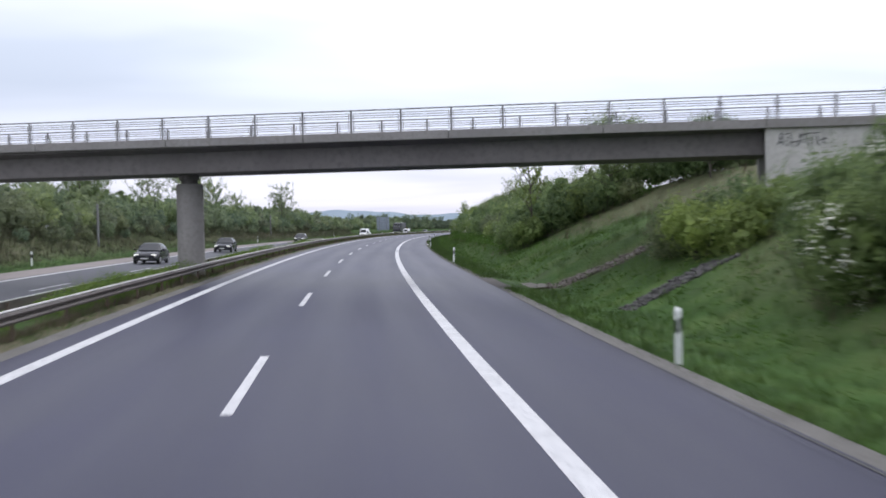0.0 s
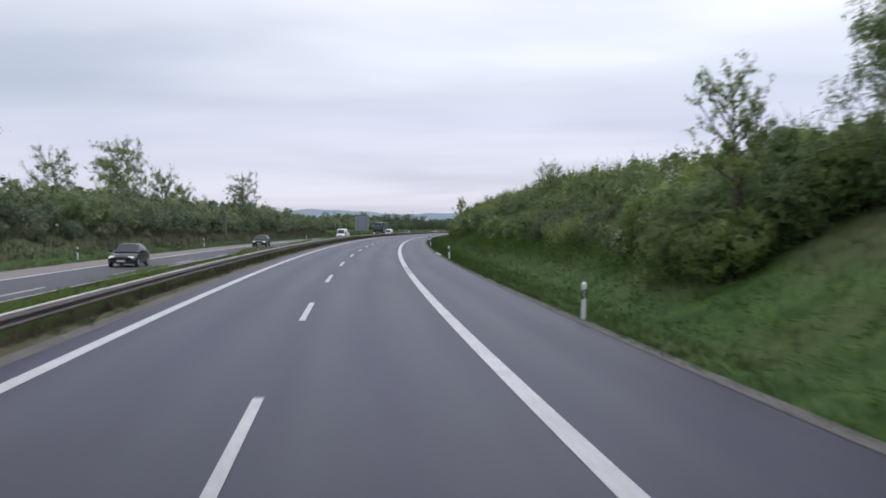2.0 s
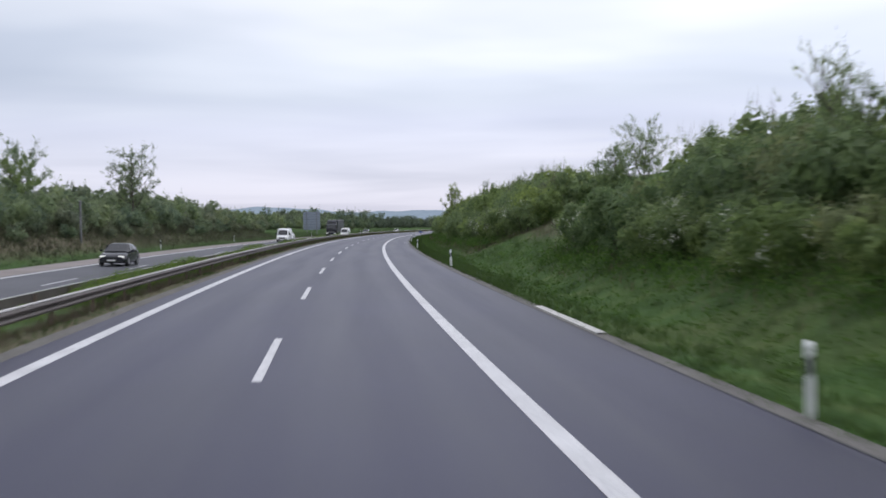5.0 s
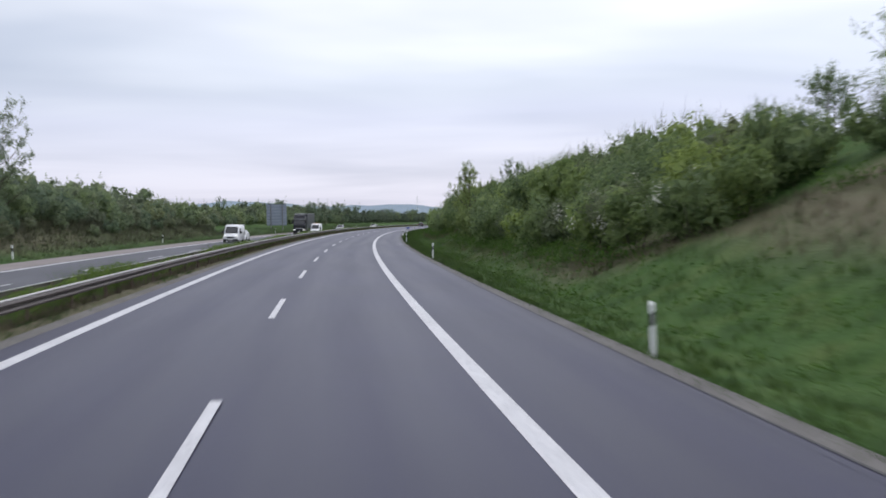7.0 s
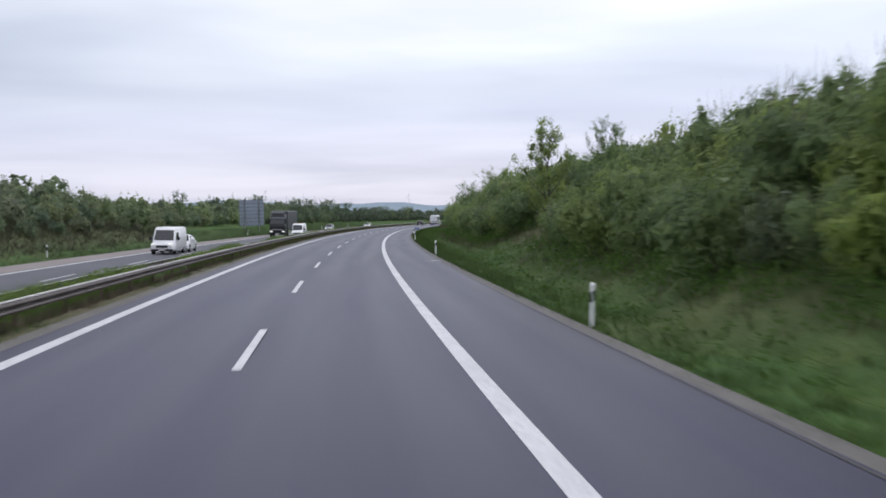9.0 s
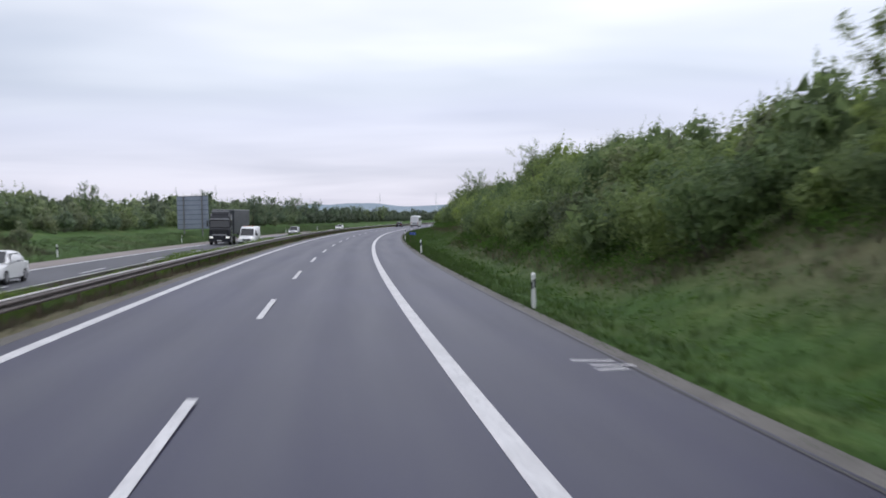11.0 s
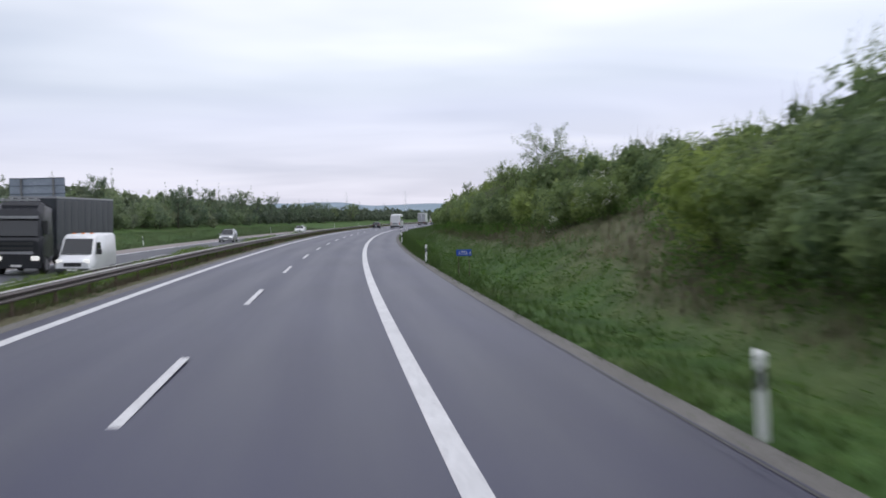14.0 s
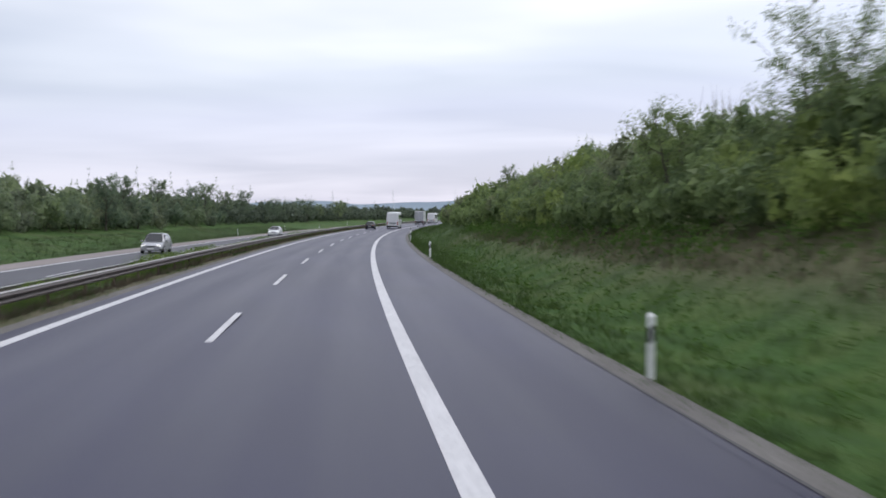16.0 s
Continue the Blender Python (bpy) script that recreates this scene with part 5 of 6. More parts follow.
    top = (0.44 + 0.36 * grown) * (1 - 0.35 * smooth(-d, 6.3, 7.3))
    pos = place(s, d, terrain(s, d) + top * rng.random(m) ** 0.55)
    u = rng.normal(size=(m, 3))
    u /= np.linalg.norm(u, axis=1)[:, None]
    w = np.cross(u, rng.normal(size=(m, 3)))
    w /= np.linalg.norm(w, axis=1)[:, None]
    k = (0.032 + 0.042 * rng.random(m))[:, None]
    tri = np.stack([pos - u * k, pos + w * k * 0.6, pos + u * k], 1).reshape(-1, 3)
    tagged(new("median_herbs", quads_mesh("median_herbs", tri, M_HERB, 3)), "bright green herbs and grass between the guardrails", "herbs", kind="stuff")
    s, d = s[::9], d[::9]
    blades("median_grass", "tall grass blades among the median herbs", s, d, terrain(s, d) - 0.03, 0.34 + 0.5 * grown[::9], 0.012, M_BLADE_BRIGHT, 4, per=4, spread=0.16, lean=0.3)
    # weeds under the rail
    n = 6000
    s = rng.random(n) * 660 - 10
    d = -4.75 - 0.5 * rng.random(n)
    blades("rail_weeds", "low green weeds under the guardrail", s, d, terrain(s, d) - 0.03, 0.05 + 0.12 * np.clip(np.sin(s * 0.3) + 0.4 * np.sin(s * 0.9), 0, 1), 0.014, M_BLADE, 5)
    n = 9000
    s = rng.random(n) * 660 - 10
    d = -5.0 - 0.45 * rng.random(n)
    blades("dead_stalks", "brown dead stalks under the guardrail", s, d, terrain(s, d) - 0.03, 0.15 + 0.2 * rng.random(n), 0.014, M_DRY, 6, lean=0.3)
    # verge of the other carriageway
    n = 16000
    s = rng.random(n) * 560 + 40
    d = -18.5 - 8.0 * rng.random(n)
    blades("far_verge_grass", "green grass on the opposite verge", s, d, terrain(s, d) - 0.03, 0.10 + 0.16 * rng.random(n), 0.03, M_VERGE, 8, per=4, spread=0.25)


grow()


# ---- distance ----
def far_woods():
    rng = random.Random(23)
    lot = []
    for i in range(190):
        s = rng.uniform(620, 1390)
        d = rng.choice((rng.uniform(-150, -34), rng.uniform(-60, -30), rng.uniform(16, 60)))
        k = rng.uniform(0.85, 1.45)
        lot.append((s, d, float(terrain(s, d)) - 0.3, rng.uniform(0, 360), k, rng.randrange(4)))
    for i in range(70):
        s = rng.uniform(1000, 1395)
        d = rng.uniform(-420, 300)
        lot.append((s, d, float(terrain(s, d)) - 0.3, rng.uniform(0, 360), rng.uniform(0.8, 1.5), rng.randrange(4)))
    # haze over these trees comes from their leaf colour
    merge("far_woods", "distant belt of trees in haze-paled green", "woods", lot, TINY, [M_FARLEAF] * 4)


far_woods()


def hill(name, label, az0, az1, dist, height, seed):
    """A low hill range on the horizon, seen over the road."""
    rng = random.Random(seed)
    n, rows = 60, 6
    v, f = [], []
    e = np.array([RX[400], RY[400]])
    ph = [rng.uniform(0, 6) for _ in range(4)]
    for j in range(rows):
        for i in range(n + 1):
            u = i / n
            az = radians(az0 + (az1 - az0) * u)
            r = dist + j * 160
            env = math.sin(math.pi * u) ** 0.6
            top = height * env * (0.75 + 0.18 * math.sin(5 * u + ph[0]) + 0.10 * math.sin(13 * u + ph[1]) + 0.03 * math.sin(37 * u + ph[2]) + 0.02 * math.sin(71 * u + ph[3]))
            v.append((e[0] + r * math.sin(az), e[1] + r * math.cos(az), -8 + (top + 8) * math.sin(math.pi / 2 * j / (rows - 1))))
    for j in range(rows - 1):
        for i in range(n):
            a = j * (n + 1) + i
            f.append((a, a + 1, a + n + 2, a + n + 1))
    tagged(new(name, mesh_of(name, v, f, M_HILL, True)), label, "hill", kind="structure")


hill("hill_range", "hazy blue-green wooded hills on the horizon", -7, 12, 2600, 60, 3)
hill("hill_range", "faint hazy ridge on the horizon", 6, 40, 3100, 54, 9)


# ---- signs and poles ----
def direction_sign(s, d0, d1, h0, h1):
    w = d1 - d0
    t = thing("direction_sign", "large road sign seen from its ribbed grey-blue back", "road sign", m=stand(s, d0, 0.0))
    g = float(terrain(s, (d0 + d1) / 2))
    rows = 7
    for i in range(rows):
        a, b = h0 + (h1 - h0) * i / rows, h0 + (h1 - h0) * (i + 1) / rows
        part("panel", box(0, w, 0.0, 0.03, a + 0.01, b - 0.01), M_SIGNBACK, t, bevel=0.006)
        part("rib", box(0.02, w - 0.02, -0.05, -0.002, a - 0.02, a + 0.07), M_SIGNRIB, t, "dark stiffening rib")
    part("rib", box(0.02, w - 0.02, -0.05, -0.002, h1 - 0.08, h1), M_SIGNRIB, t)
    for x in (w * 0.22, w * 0.80):
        part("post", box(x - 0.08, x + 0.08, -0.24, -0.052, g - 0.6, h1 - 0.1), M_STEEL, t, "galvanised post", bevel=0.01)


direction_sign(402, -26.2, -21.6, 1.0, 5.85)


def pole(s, d, top):
    g = float(terrain(s, d))
    t = thing("steel_pole", "plain grey steel pole on the opposite verge", "pole", "steel poles", m=stand(s, d, g))
    part("shaft", tube((0, 0, -0.3), (0, 0, top), 0.11, 0.09, 10), M_STEEL, t)
    part("cap", tube((0, 0, top), (0, 0, top + 0.06), 0.13, 0.06, 10), M_STEEL, t)


pole(202, -22.5, 3.6)
pole(96.5, -22.2, 3.6)


def kilometre_sign(s, d, h):
    g = float(terrain(s, d))
    t = thing("distance_sign", "small blue distance plate with white figures on two short posts", "road sign", m=stand(s, d, g))
    z = h - g
    part("plate", box(-0.31, 0.31, -0.012, 0.012, z - 0.13, z + 0.13), M_BLUE, t, "blue plate", bevel=0.008)
    cu = bpy.data.curves.new("figures", "FONT")
    cu.body, cu.size, cu.align_x, cu.extrude = "1722", 0.19, "CENTER", 0.0015
    word = new("figures", cu)
    me = bpy.data.meshes.new_from_object(word)
    bpy.data.objects.remove(word)
    me.materials.append(M_WHITE)
    num = part("figures", me, None, t, "white figures")
    num.matrix_basis = pose(-0.04, -0.0155, z - 0.072, 90, 0, 0)
    part("marking", box(0.245, 0.275, -0.017, -0.0125, z - 0.05, z + 0.03), M_WHITE, t, "small white bar")
    for x in (-0.22, 0.22):
        part("post", tube((x, 0.03, -0.3), (x, 0.03, z + 0.10), 0.013, 0.013, 8), M_RUST, t, "thin dark steel post")


kilometre_sign(352.25, 7.63, 1.01)


def pylon(x, y, top):
    t = thing("power_pylon", "thin grey lattice power pylon far away", "pylon", "power pylons", m=pose(x, y, -6, 0, 0, -20))
    b = bmesh.new()
    for sx in (-1, 1):
        for sy in (-1, 1):
            tube((sx * 2.2, sy * 2.2, 0), (sx * 0.35, sy * 0.35, top), 0.06, 0.04, 4, b)
    for i in range(6):
        z0, z1 = top * i / 6, top * (i + 1) / 6
        a0, a1 = 2.2 - 1.85 * i / 6, 2.2 - 1.85 * (i + 1) / 6
        for sy in (-1, 1):
            tube((-a0, sy * a0, z0), (a1, sy * a1, z1), 0.045, 0.045, 3, b)
            tube((a0, sy * a0, z0), (-a1, sy * a1, z1), 0.045, 0.045, 3, b)
    part("mast", b, M_HAZE, t)
    for z, w in ((0.72, 6.5), (0.86, 4.5)):
        part("crossarm", tube((-w, 0, top * z), (w, 0, top * z), 0.08, 0.08, 4), M_HAZE, t)


for az, r, top in ((9.5, 1500, 34), (12.6, 1650, 36), (15.8, 1800, 36), (18.5, 1950, 36)):
    pylon(RX[500] + r * math.sin(radians(az)), RY[500] + r * math.cos(radians(az)), top)


# ---- vehicles, built at the origin: x to the right, y forward, z up ----
def body_loft(stations, n_side=3):
    """Closed hull from stations (y, half width at sill, half width at top, z sill, z top, crown)."""
    rings = []
    for y, w0, w1, z0, z1, crown in stations:
        zm = z0 + (z1 - z0) * 0.45
        wm = max(w0, w1) * 1.0
        rings.append([(-w0 * 0.9, y, z0), (w0 * 0.9, y, z0), (w0, y, z0 + (z1 - z0) * 0.12), (wm, y, zm), (w1, y, z1 - crown), (w1 * 0.82, y, z1),
                      (-w1 * 0.82, y, z1), (-w1, y, z1 - crown), (-wm, y, zm), (-w0, y, z0 + (z1 - z0) * 0.12)])
    return loft(rings)


def wheel(owner, x, y, r, w):
    s = 1 if x > 0 else -1
    ring = lambda xx, rr: [(xx, y + rr * math.cos(2 * math.pi * i / 20), r + rr * math.sin(2 * math.pi * i / 20)) for i in range(20)]
    x0, x1 = (x - w, x) if s > 0 else (x, x + w)
    wh = part("wheel", loft([ring(x0, r * 0.9), ring(x0 + w * 0.15, r), ring(x1 - w * 0.15, r), ring(x1, r * 0.9)]), M_TYRE, owner, "black rubber tyre")
    xr = x + s * 0.006
    part("rim", loft([ring(x - s * 0.03, r * 0.62), ring(xr, r * 0.60)]), M_RIM, wh, "pale metal rim")


def car(name, label, paint, tall=1.45, estate=False, m=None):
    """Passenger car 4.5 m long, with its front at +y."""
    c = thing(name, label, "car", "traffic", m=m)
    b = 0.92  # shoulder line
    part("body", body_loft([(-2.22, 0.74, 0.72, 0.32, b - 0.12, 0.05), (-2.05, 0.85, 0.82, 0.24, b + 0.02, 0.05), (-1.2, 0.89, 0.86, 0.20, b + 0.02, 0.04), (0.6, 0.89, 0.86, 0.20, b, 0.04),
                            (1.3, 0.88, 0.83, 0.20, b - 0.06, 0.06), (1.95, 0.84, 0.78, 0.24, b - 0.16, 0.08), (2.2, 0.72, 0.68, 0.34, b - 0.30, 0.08)]), paint, c, soft=True)
    rear = -1.95 if estate else -1.55
    cab = [(rear, 0.80, 0.70, b - 0.02, b + 0.04, 0.02), (rear + 0.35, 0.82, 0.62, b - 0.02, tall - 0.06, 0.05), (-0.5, 0.83, 0.62, b - 0.02, tall, 0.05), (0.15, 0.83, 0.60, b - 0.02, tall - 0.02, 0.05),
           (0.95, 0.80, 0.72, b - 0.03, b + 0.02, 0.02)]
    part("cabin", body_loft(cab), paint, c, soft=True)
    t = tall
    # glazing, proud of the cabin
    part("windscreen", loft([[(-0.70, 0.98, b + 0.03), (0.70, 0.98, b + 0.03), (0.70, 0.96, b + 0.05), (-0.70, 0.96, b + 0.05)], [(-0.53, 0.24, t - 0.03), (0.53, 0.24, t - 0.03), (0.53, 0.20, t - 0.03), (-0.53, 0.20, t - 0.03)]]), M_GLASS, c, "dark windscreen")
    part("rear_window", loft([[(-0.66, rear - 0.02, b + 0.07), (0.66, rear - 0.02, b + 0.07), (0.66, rear + 0.02, b + 0.07), (-0.66, rear + 0.02, b + 0.07)],
                              [(-0.54, rear + 0.30, t - 0.09), (0.54, rear + 0.30, t - 0.09), (0.54, rear + 0.34, t - 0.09), (-0.54, rear + 0.34, t - 0.09)]]), M_GLASS, c, "dark rear window")
    for s in (-1, 1):
        for y0, y1 in ((0.02, 0.62), (-0.92, -0.06)):
            part("side_window", loft([[(s * 0.845, y0, b + 0.05), (s * 0.845, y1, b + 0.05), (s * 0.80, y1, b + 0.05), (s * 0.80, y0, b + 0.05)],
                                      [(s * 0.70, y0 + 0.06, t - 0.12), (s * 0.70, y1 - 0.28 * (y0 > 0), t - 0.12), (s * 0.66, y1 - 0.28 * (y0 > 0), t - 0.12), (s * 0.66, y0 + 0.06, t - 0.12)]]), M_GLASS, c)
        part("mirror", box(s * 0.99 - 0.10, s * 0.99 + 0.10, 0.62, 0.76, b + 0.0, b + 0.13), paint, c, bevel=0.03)
        part("headlight", box(s * 0.58 - 0.17, s * 0.58 + 0.17, 2.05, 2.17, b - 0.36, b - 0.22), M_LAMP, c, "clear headlight", bevel=0.03)
        part("tail_light", box(s * 0.64 - 0.13, s * 0.64 + 0.13, -2.21, -2.1, b - 0.24, b - 0.06), M_RED, c, "red tail light", bevel=0.02)
    part("grille", box(-0.36, 0.36, 2.12, 2.205, b - 0.42, b - 0.28), M_BLACK, c, "black grille", bevel=0.02)
    part("bumper", box(-0.70, 0.70, 2.08, 2.25, 0.26, 0.42), M_BLACK if paint is M_VDARK else paint, c, bevel=0.05)
    part("number_plate", box(-0.26, 0.26, 2.25, 2.262, 0.36, 0.46), M_PLATE, c, "blank white plate")
    part("number_plate", box(-0.26, 0.26, -2.235, -2.222, 0.55, 0.65), M_PLATE, c, "blank white plate")
    for x in (-0.86, 0.86):
        for y in (-1.35, 1.35):
            wheel(c, x + math.copysign(0.04, x), y, 0.32, 0.2)
    return c


def van(label, m, beacon=False):
    c = thing("van", label, "van", "traffic", m=m)
    part("body", body_loft([(-2.8, 0.92, 0.86, 0.35, 2.35, 0.15), (-2.7, 0.97, 0.90, 0.32, 2.48, 0.15), (0.9, 0.97, 0.88, 0.32, 2.48, 0.15), (1.25, 0.97, 0.84, 0.32, 2.32, 0.15),
                            (2.0, 0.96, 0.86, 0.30, 1.28, 0.10), (2.55, 0.92, 0.82, 0.32, 1.06, 0.10), (2.75, 0.82, 0.74, 0.40, 0.88, 0.08)]), M_VWHITE, c, soft=True)
    part("windscreen", loft([[(-0.76, 2.02, 1.32), (0.76, 2.02, 1.32), (0.76, 1.96, 1.32), (-0.76, 1.96, 1.32)], [(-0.70, 1.34, 2.22), (0.70, 1.34, 2.22), (0.70, 1.28, 2.22), (-0.70, 1.28, 2.22)]]), M_GLASS, c, "dark windscreen")
    for s in (-1, 1):
        part("side_window", loft([[(s * 0.985, 0.75, 1.32), (s * 0.985, 1.75, 1.32), (s * 0.92, 1.75, 1.32), (s * 0.92, 0.75, 1.32)], [(s * 0.945, 0.80, 2.0), (s * 0.945, 1.35, 2.0), (s * 0.88, 1.35, 2.0), (s * 0.88, 0.80, 2.0)]]), M_GLASS, c)
        part("mirror", box(s * 1.10 - 0.10, s * 1.10 + 0.10, 1.55, 1.70, 1.3, 1.62), M_BLACK, c, bevel=0.03)
        part("headlight", box(s * 0.68 - 0.16, s * 0.68 + 0.16, 2.58, 2.72, 0.82, 1.04), M_LAMP, c, "clear headlight", bevel=0.03)
    part("grille", box(-0.46, 0.46, 2.66, 2.77, 0.62, 0.86), M_BLACK, c, "black grille", bevel=0.02)
    part("bumper", box(-0.86, 0.86, 2.60, 2.80, 0.32, 0.52), M_BLACK, c, bevel=0.04)
    part("number_plate", box(-0.26, 0.26, 2.80, 2.812, 0.38, 0.48), M_PLATE, c, "blank white plate")
    if beacon:
        for x in (-0.45, 0.0, 0.45):
            part("beacon", tube((x, 0.6, 2.46), (x, 0.6, 2.56), 0.09, 0.07, 12), M_AMBER, c, "amber roof beacon")
    for x in (-0.95, 0.95):
        for y in (-1.75, 1.75):
            wheel(c, x, y, 0.35, 0.22)
    return c


def lorry(label, m):
    c = thing("lorry", label, "lorry", "traffic", m=m)
    part("cab", body_loft([(-2.0, 1.18, 1.12, 0.55, 3.55, 0.2), (-0.5, 1.22, 1.15, 0.45, 3.70, 0.2), (0.0, 1.22, 1.10, 0.42, 3.30, 0.2), (0.25, 1.20, 1.12, 0.40, 1.95, 0.1), (0.38, 1.12, 1.06, 0.42, 1.75, 0.1)]), M_VDARK, c, "dark blue-grey cab")
    part("windscreen", loft([[(-1.04, 0.33, 1.98), (1.04, 0.33, 1.98), (1.04, 0.24, 1.98), (-1.04, 0.24, 1.98)], [(-1.0, 0.12, 2.82), (1.0, 0.12, 2.82), (1.0, 0.02, 2.82), (-1.0, 0.02, 2.82)]]), M_GLASS, c, "dark windscreen")
    part("sun_visor", box(-1.05, 1.05, 0.08, 0.36, 2.84, 2.98), M_RIM, c, "pale sun visor", bevel=0.03)
    part("light_bar", box(-1.0, 1.0, -0.32, -0.18, 3.72, 3.84), M_RIM, c, "chrome roof lamp bar", bevel=0.03)
    for i in range(5):
        part("roof_lamp", tube((-0.8 + i * 0.4, -0.16, 3.80), (-0.8 + i * 0.4, -0.06, 3.80), 0.09, 0.09, 12), M_RIM, c)
    for k, z in enumerate((1.05, 1.28, 1.51)):
        part("grille", box(-0.82, 0.82, 0.30, 0.40, z, z + 0.15), M_BLACK if k else M_RIM, c, "grille slat", bevel=0.02)
    part("bumper", box(-1.20, 1.20, 0.15, 0.46, 0.34, 0.72), M_VDARK, c, bevel=0.05)
    part("number_plate", box(-0.26, 0.26, 0.46, 0.472, 0.42, 0.53), M_PLATE, c, "blank white plate")
    for s in (-1, 1):
        part("headlight", box(s * 0.92 - 0.20, s * 0.92 + 0.20, 0.36, 0.475, 0.74, 0.96), M_LAMP, c, "clear headlight", bevel=0.03)
        part("mirror", box(s * 1.38 - 0.10, s * 1.38 + 0.10, 0.05, 0.20, 2.05, 2.75), M_BLACK, c, bevel=0.03)
        part("side_window", box(s * 1.19 - 0.035, s * 1.19 + 0.035, -0.75, -0.05, 1.98, 2.72), M_GLASS, c, bevel=0.01)
    trailer = part("trailer", box(-1.22, 1.22, -15.9, -2.4, 1.12, 1.25), M_BLACK, c, "dark trailer with curtain sides", bevel=0.02)
    # curtain sides in separate bays
    for s in (-1, 1):
        for i in range(9):
            y0 = -15.85 + i * 1.49
            part("curtain", loft([[(s * 1.25, y0 + 0.02, 1.2), (s * (1.265 + 0.02 * math.sin(i * 2.1)), y0 + 0.75, 1.2), (s * 1.25, y0 + 1.47, 1.2), (s * 1.2, y0 + 1.47, 1.2), (s * 1.2, y0 + 0.02, 1.2)],
                                  [(s * 1.25, y0 + 0.02, 3.9), (s * 1.26, y0 + 0.75, 3.9), (s * 1.25, y0 + 1.47, 3.9), (s * 1.2, y0 + 1.47, 3.9), (s * 1.2, y0 + 0.02, 3.9)]]), M_CURTAIN, trailer)
    part("roof", box(-1.26, 1.26, -15.9, -2.4, 3.9, 4.0), M_RIM, trailer, "pale roof edge", bevel=0.03)
    part("front_wall", box(-1.24, 1.24, -2.5, -2.38, 1.2, 3.9), M_CURTAIN, trailer)
    part("rear_doors", box(-1.24, 1.24, -15.93, -15.85, 1.15, 3.9), M_CURTAIN, trailer)
    for y in (-0.55, -3.9, -11.0, -12.3, -13.6):
        for x in (-1.22, 1.22):
            wheel(c, x, y, 0.5, 0.32)
    return c


def box_lorry(label, m):
    """Pale box lorry seen from behind."""
    c = thing("box_lorry", label, "lorry", "traffic", m=m)
    part("cargo_box", box(-1.27, 1.27, -4.0, 4.0, 1.05, 3.95), M_VWHITE, c, "pale grey-white cargo box", bevel=0.04)
    for s in (-1, 1):
        part("rear_door", box(s * 0.62 - 0.60, s * 0.62 + 0.60, -4.06, -4.005, 1.12, 3.85), M_VSILVER, c, bevel=0.01)
        part("tail_light", box(s * 0.95 - 0.18, s * 0.95 + 0.18, -4.08, -3.95, 0.78, 0.92), M_RED, c, "red tail light", bevel=0.02)
    part("chassis", box(-1.1, 1.1, -3.95, 5.6, 0.62, 1.04), M_BLACK, c, bevel=0.02)
    part("cab", body_loft([(4.1, 1.18, 1.12, 0.6, 2.9, 0.2), (5.6, 1.2, 1.12, 0.5, 2.9, 0.2), (6.1, 1.15, 1.05, 0.5, 1.9, 0.2)]), M_VWHITE, c)
    part("underrun_bar", box(-1.2, 1.2, -4.05, -3.9, 0.45, 0.6), M_RIM, c, bevel=0.02)
    for y in (-2.4, -1.1, 4.9):
        for x in (-1.2, 1.2):
            wheel(c, x, y, 0.48, 0.34)
    return c


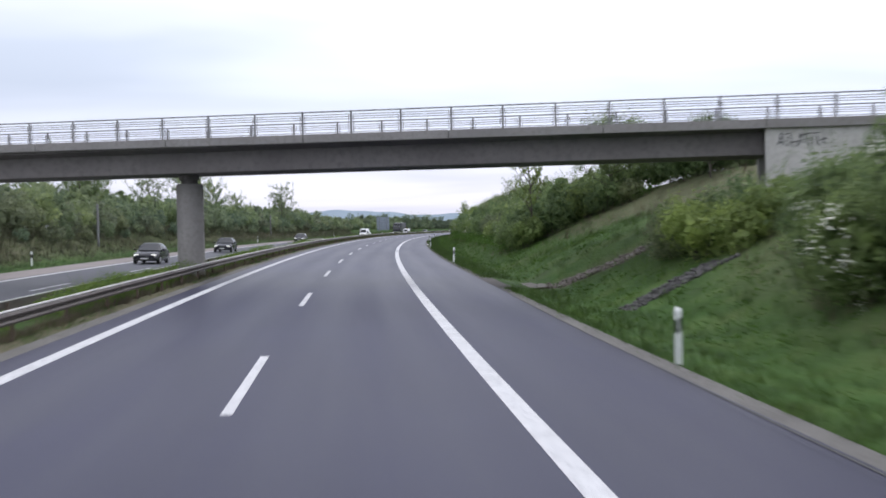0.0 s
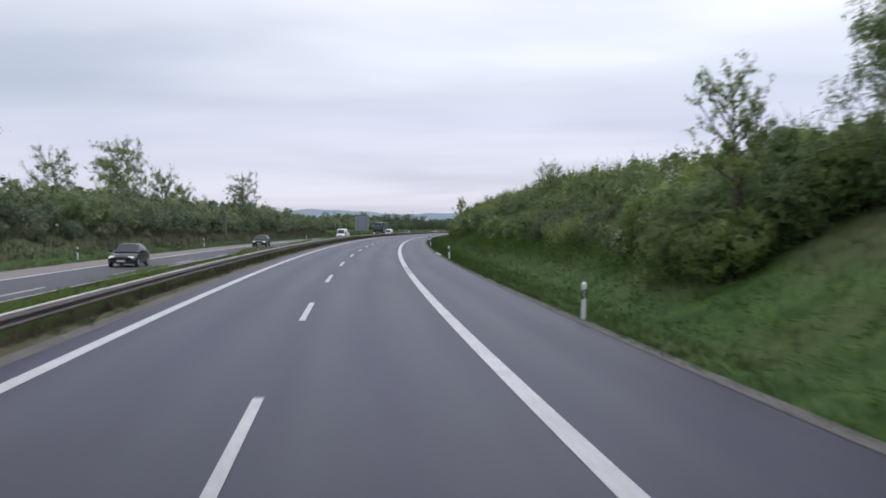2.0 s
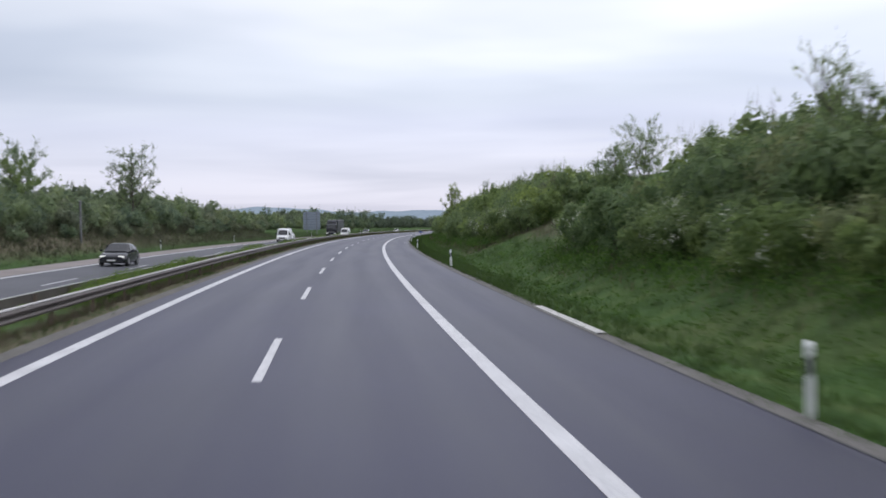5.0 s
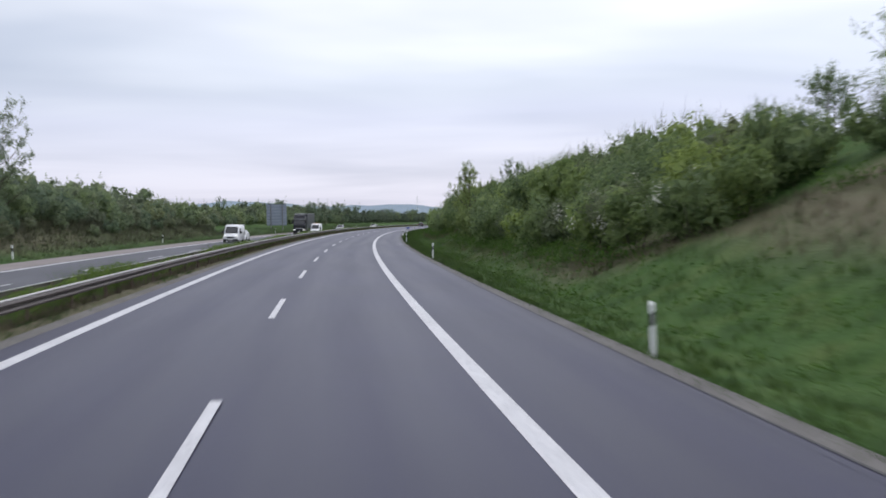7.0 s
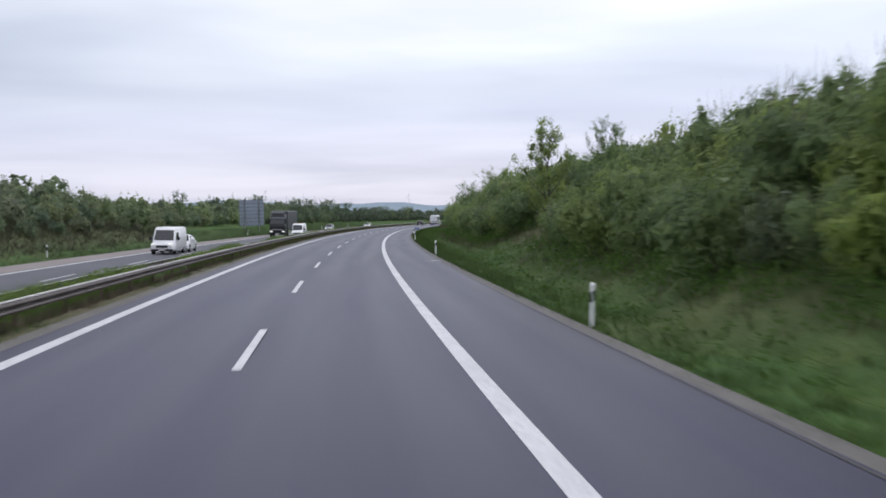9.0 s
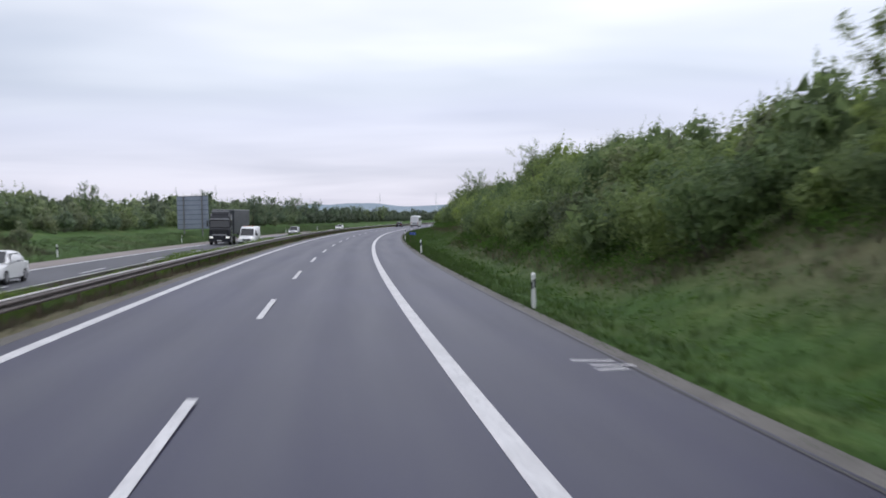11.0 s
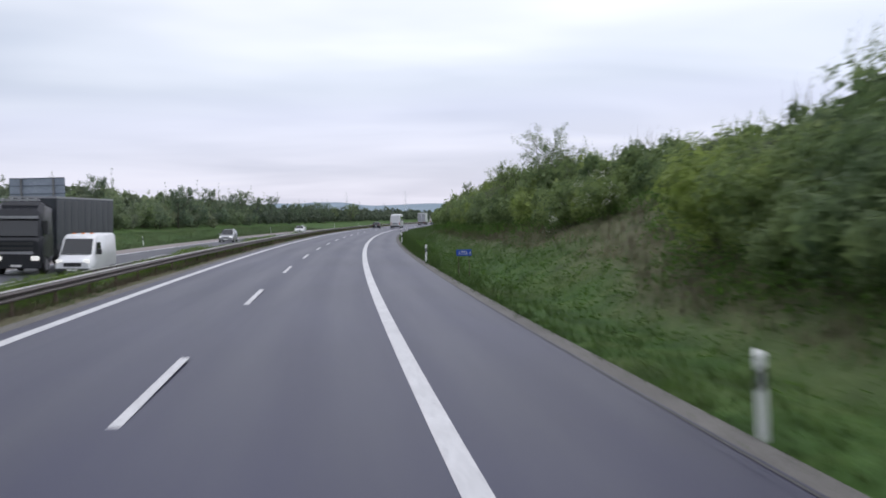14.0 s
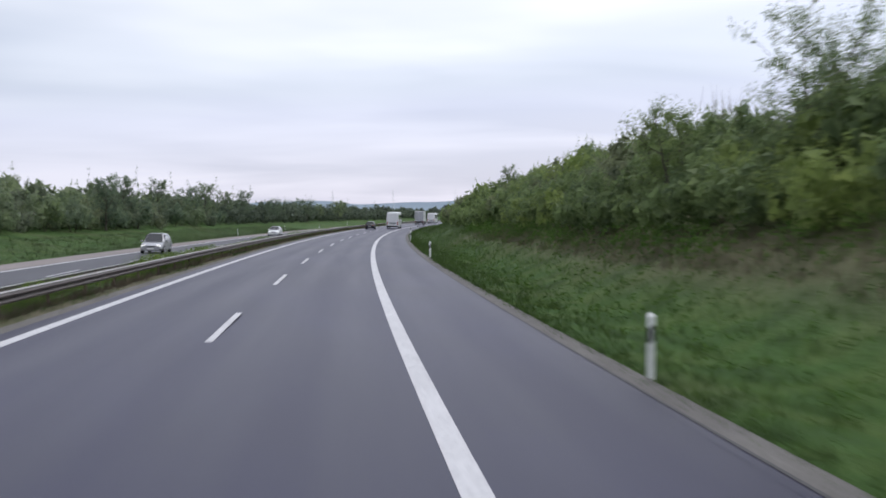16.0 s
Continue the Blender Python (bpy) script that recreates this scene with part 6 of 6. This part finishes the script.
def coach(label, m):
    """Touring coach; the rear is at -y."""
    c = thing("coach", label, "coach", "traffic", m=m)
    part("body", body_loft([(-5.9, 1.10, 1.02, 0.55, 3.15, 0.25), (-5.75, 1.24, 1.14, 0.40, 3.38, 0.25), (-2.0, 1.27, 1.18, 0.35, 3.42, 0.22), (5.0, 1.27, 1.18, 0.35, 3.42, 0.22), (5.8, 1.22, 1.10, 0.4, 3.2, 0.25), (6.0, 1.05, 0.95, 0.55, 2.6, 0.2)]), M_VWHITE, c, soft=False)
    part("rear_window", loft([[(-0.92, -5.90, 2.02), (0.92, -5.90, 2.02), (0.92, -5.78, 2.02), (-0.92, -5.78, 2.02)], [(-0.90, -5.865, 2.92), (0.90, -5.865, 2.92), (0.90, -5.74, 2.92), (-0.90, -5.74, 2.92)]]), M_GLASS, c, "dark rear window")
    part("engine_grille", box(-0.7, 0.7, -5.93, -5.84, 0.95, 1.35), M_VSILVER, c, bevel=0.02)
    part("bumper", box(-1.15, 1.15, -6.0, -5.75, 0.42, 0.72), M_BLACK, c, "dark bumper", bevel=0.04)
    part("number_plate", box(-0.26, 0.26, -6.01, -5.99, 0.75, 0.86), M_PLATE, c, "blank white plate")
    for s in (-1, 1):
        part("tail_light", box(s * 1.02 - 0.1, s * 1.02 + 0.1, -5.92, -5.8, 0.85, 1.5), M_RED, c, "red tail light", bevel=0.02)
        part("mirror", box(s * 1.42 - 0.09, s * 1.42 + 0.09, 5.9, 6.05, 2.2, 2.75), M_BLACK, c, bevel=0.03)
        for i in range(6):
            y = -5.0 + i * 1.7
            part("side_window", box(s * 1.245 - 0.03, s * 1.245 + 0.03, y, y + 1.6, 1.75, 2.85), M_GLASS, c, bevel=0.01)
    for y in (-3.2, 3.6):
        for x in (-1.24, 1.24):
            wheel(c, x, y, 0.5, 0.3)
    return c


def on_road(s, d, toward=False):
    return lie(s, d, LOW if d < -8 else 0.0, 180 if toward else 0)


# on the other carriageway, coming towards the camera
car("car", "dark blue saloon car near the bridge pier", M_VDARK, m=on_road(79.0, -13.8, True))
car("car", "dark grey saloon car with lit headlights on the opposite carriageway", M_VDARK, m=on_road(112, -13.8, True))
car("car", "black saloon car on the opposite carriageway", M_VDARK, m=on_road(178, -13.8, True))
van("white panel van on the opposite carriageway", on_road(284, -13.6, True) @ Matrix.Diagonal((1.0, 1.0, 0.86, 1)))
car("car", "white car behind the van on the opposite carriageway", M_VWHITE, m=on_road(289.6, -13.5, True))
lorry("dark curtain-sided articulated lorry on the opposite carriageway", on_road(364, -13.8, True))
van("white panel van with amber beacons overtaking the dark lorry", on_road(364.5, -10.6, True) @ Matrix.Diagonal((0.96, 1.0, 0.84, 1)), True)
car("car", "silver estate car on the opposite carriageway", M_VSILVER, 1.58, True, m=on_road(442, -13.8, True))
car("car", "white car far along the opposite carriageway", M_VWHITE, m=on_road(522, -13.8, True))
# on this carriageway, far ahead
coach("white coach with a dark rear window driving ahead", on_road(580, 1.9))
car("car", "dark small car in the overtaking lane beside the coach", M_VDARK, 1.55, True, m=on_road(566, -1.9))
box_lorry("pale box lorry far ahead on the road", on_road(672, 1.9))
coach("second white coach far ahead on the road", on_road(716, 1.9))


def far_sign(s, d):
    t = thing("roadside_sign", "dark square sign on a tall post far ahead", "road sign", m=stand(s, d, float(terrain(s, d))))
    part("panel", box(-0.9, 0.9, 0, 0.05, 4.6, 6.1), M_SIGNRIB, t, "dark panel", bevel=0.01)
    part("post", tube((0, 0.12, -0.3), (0, 0.12, 6.0), 0.09, 0.08, 8), M_STEEL, t)


far_sign(690, 8.6)
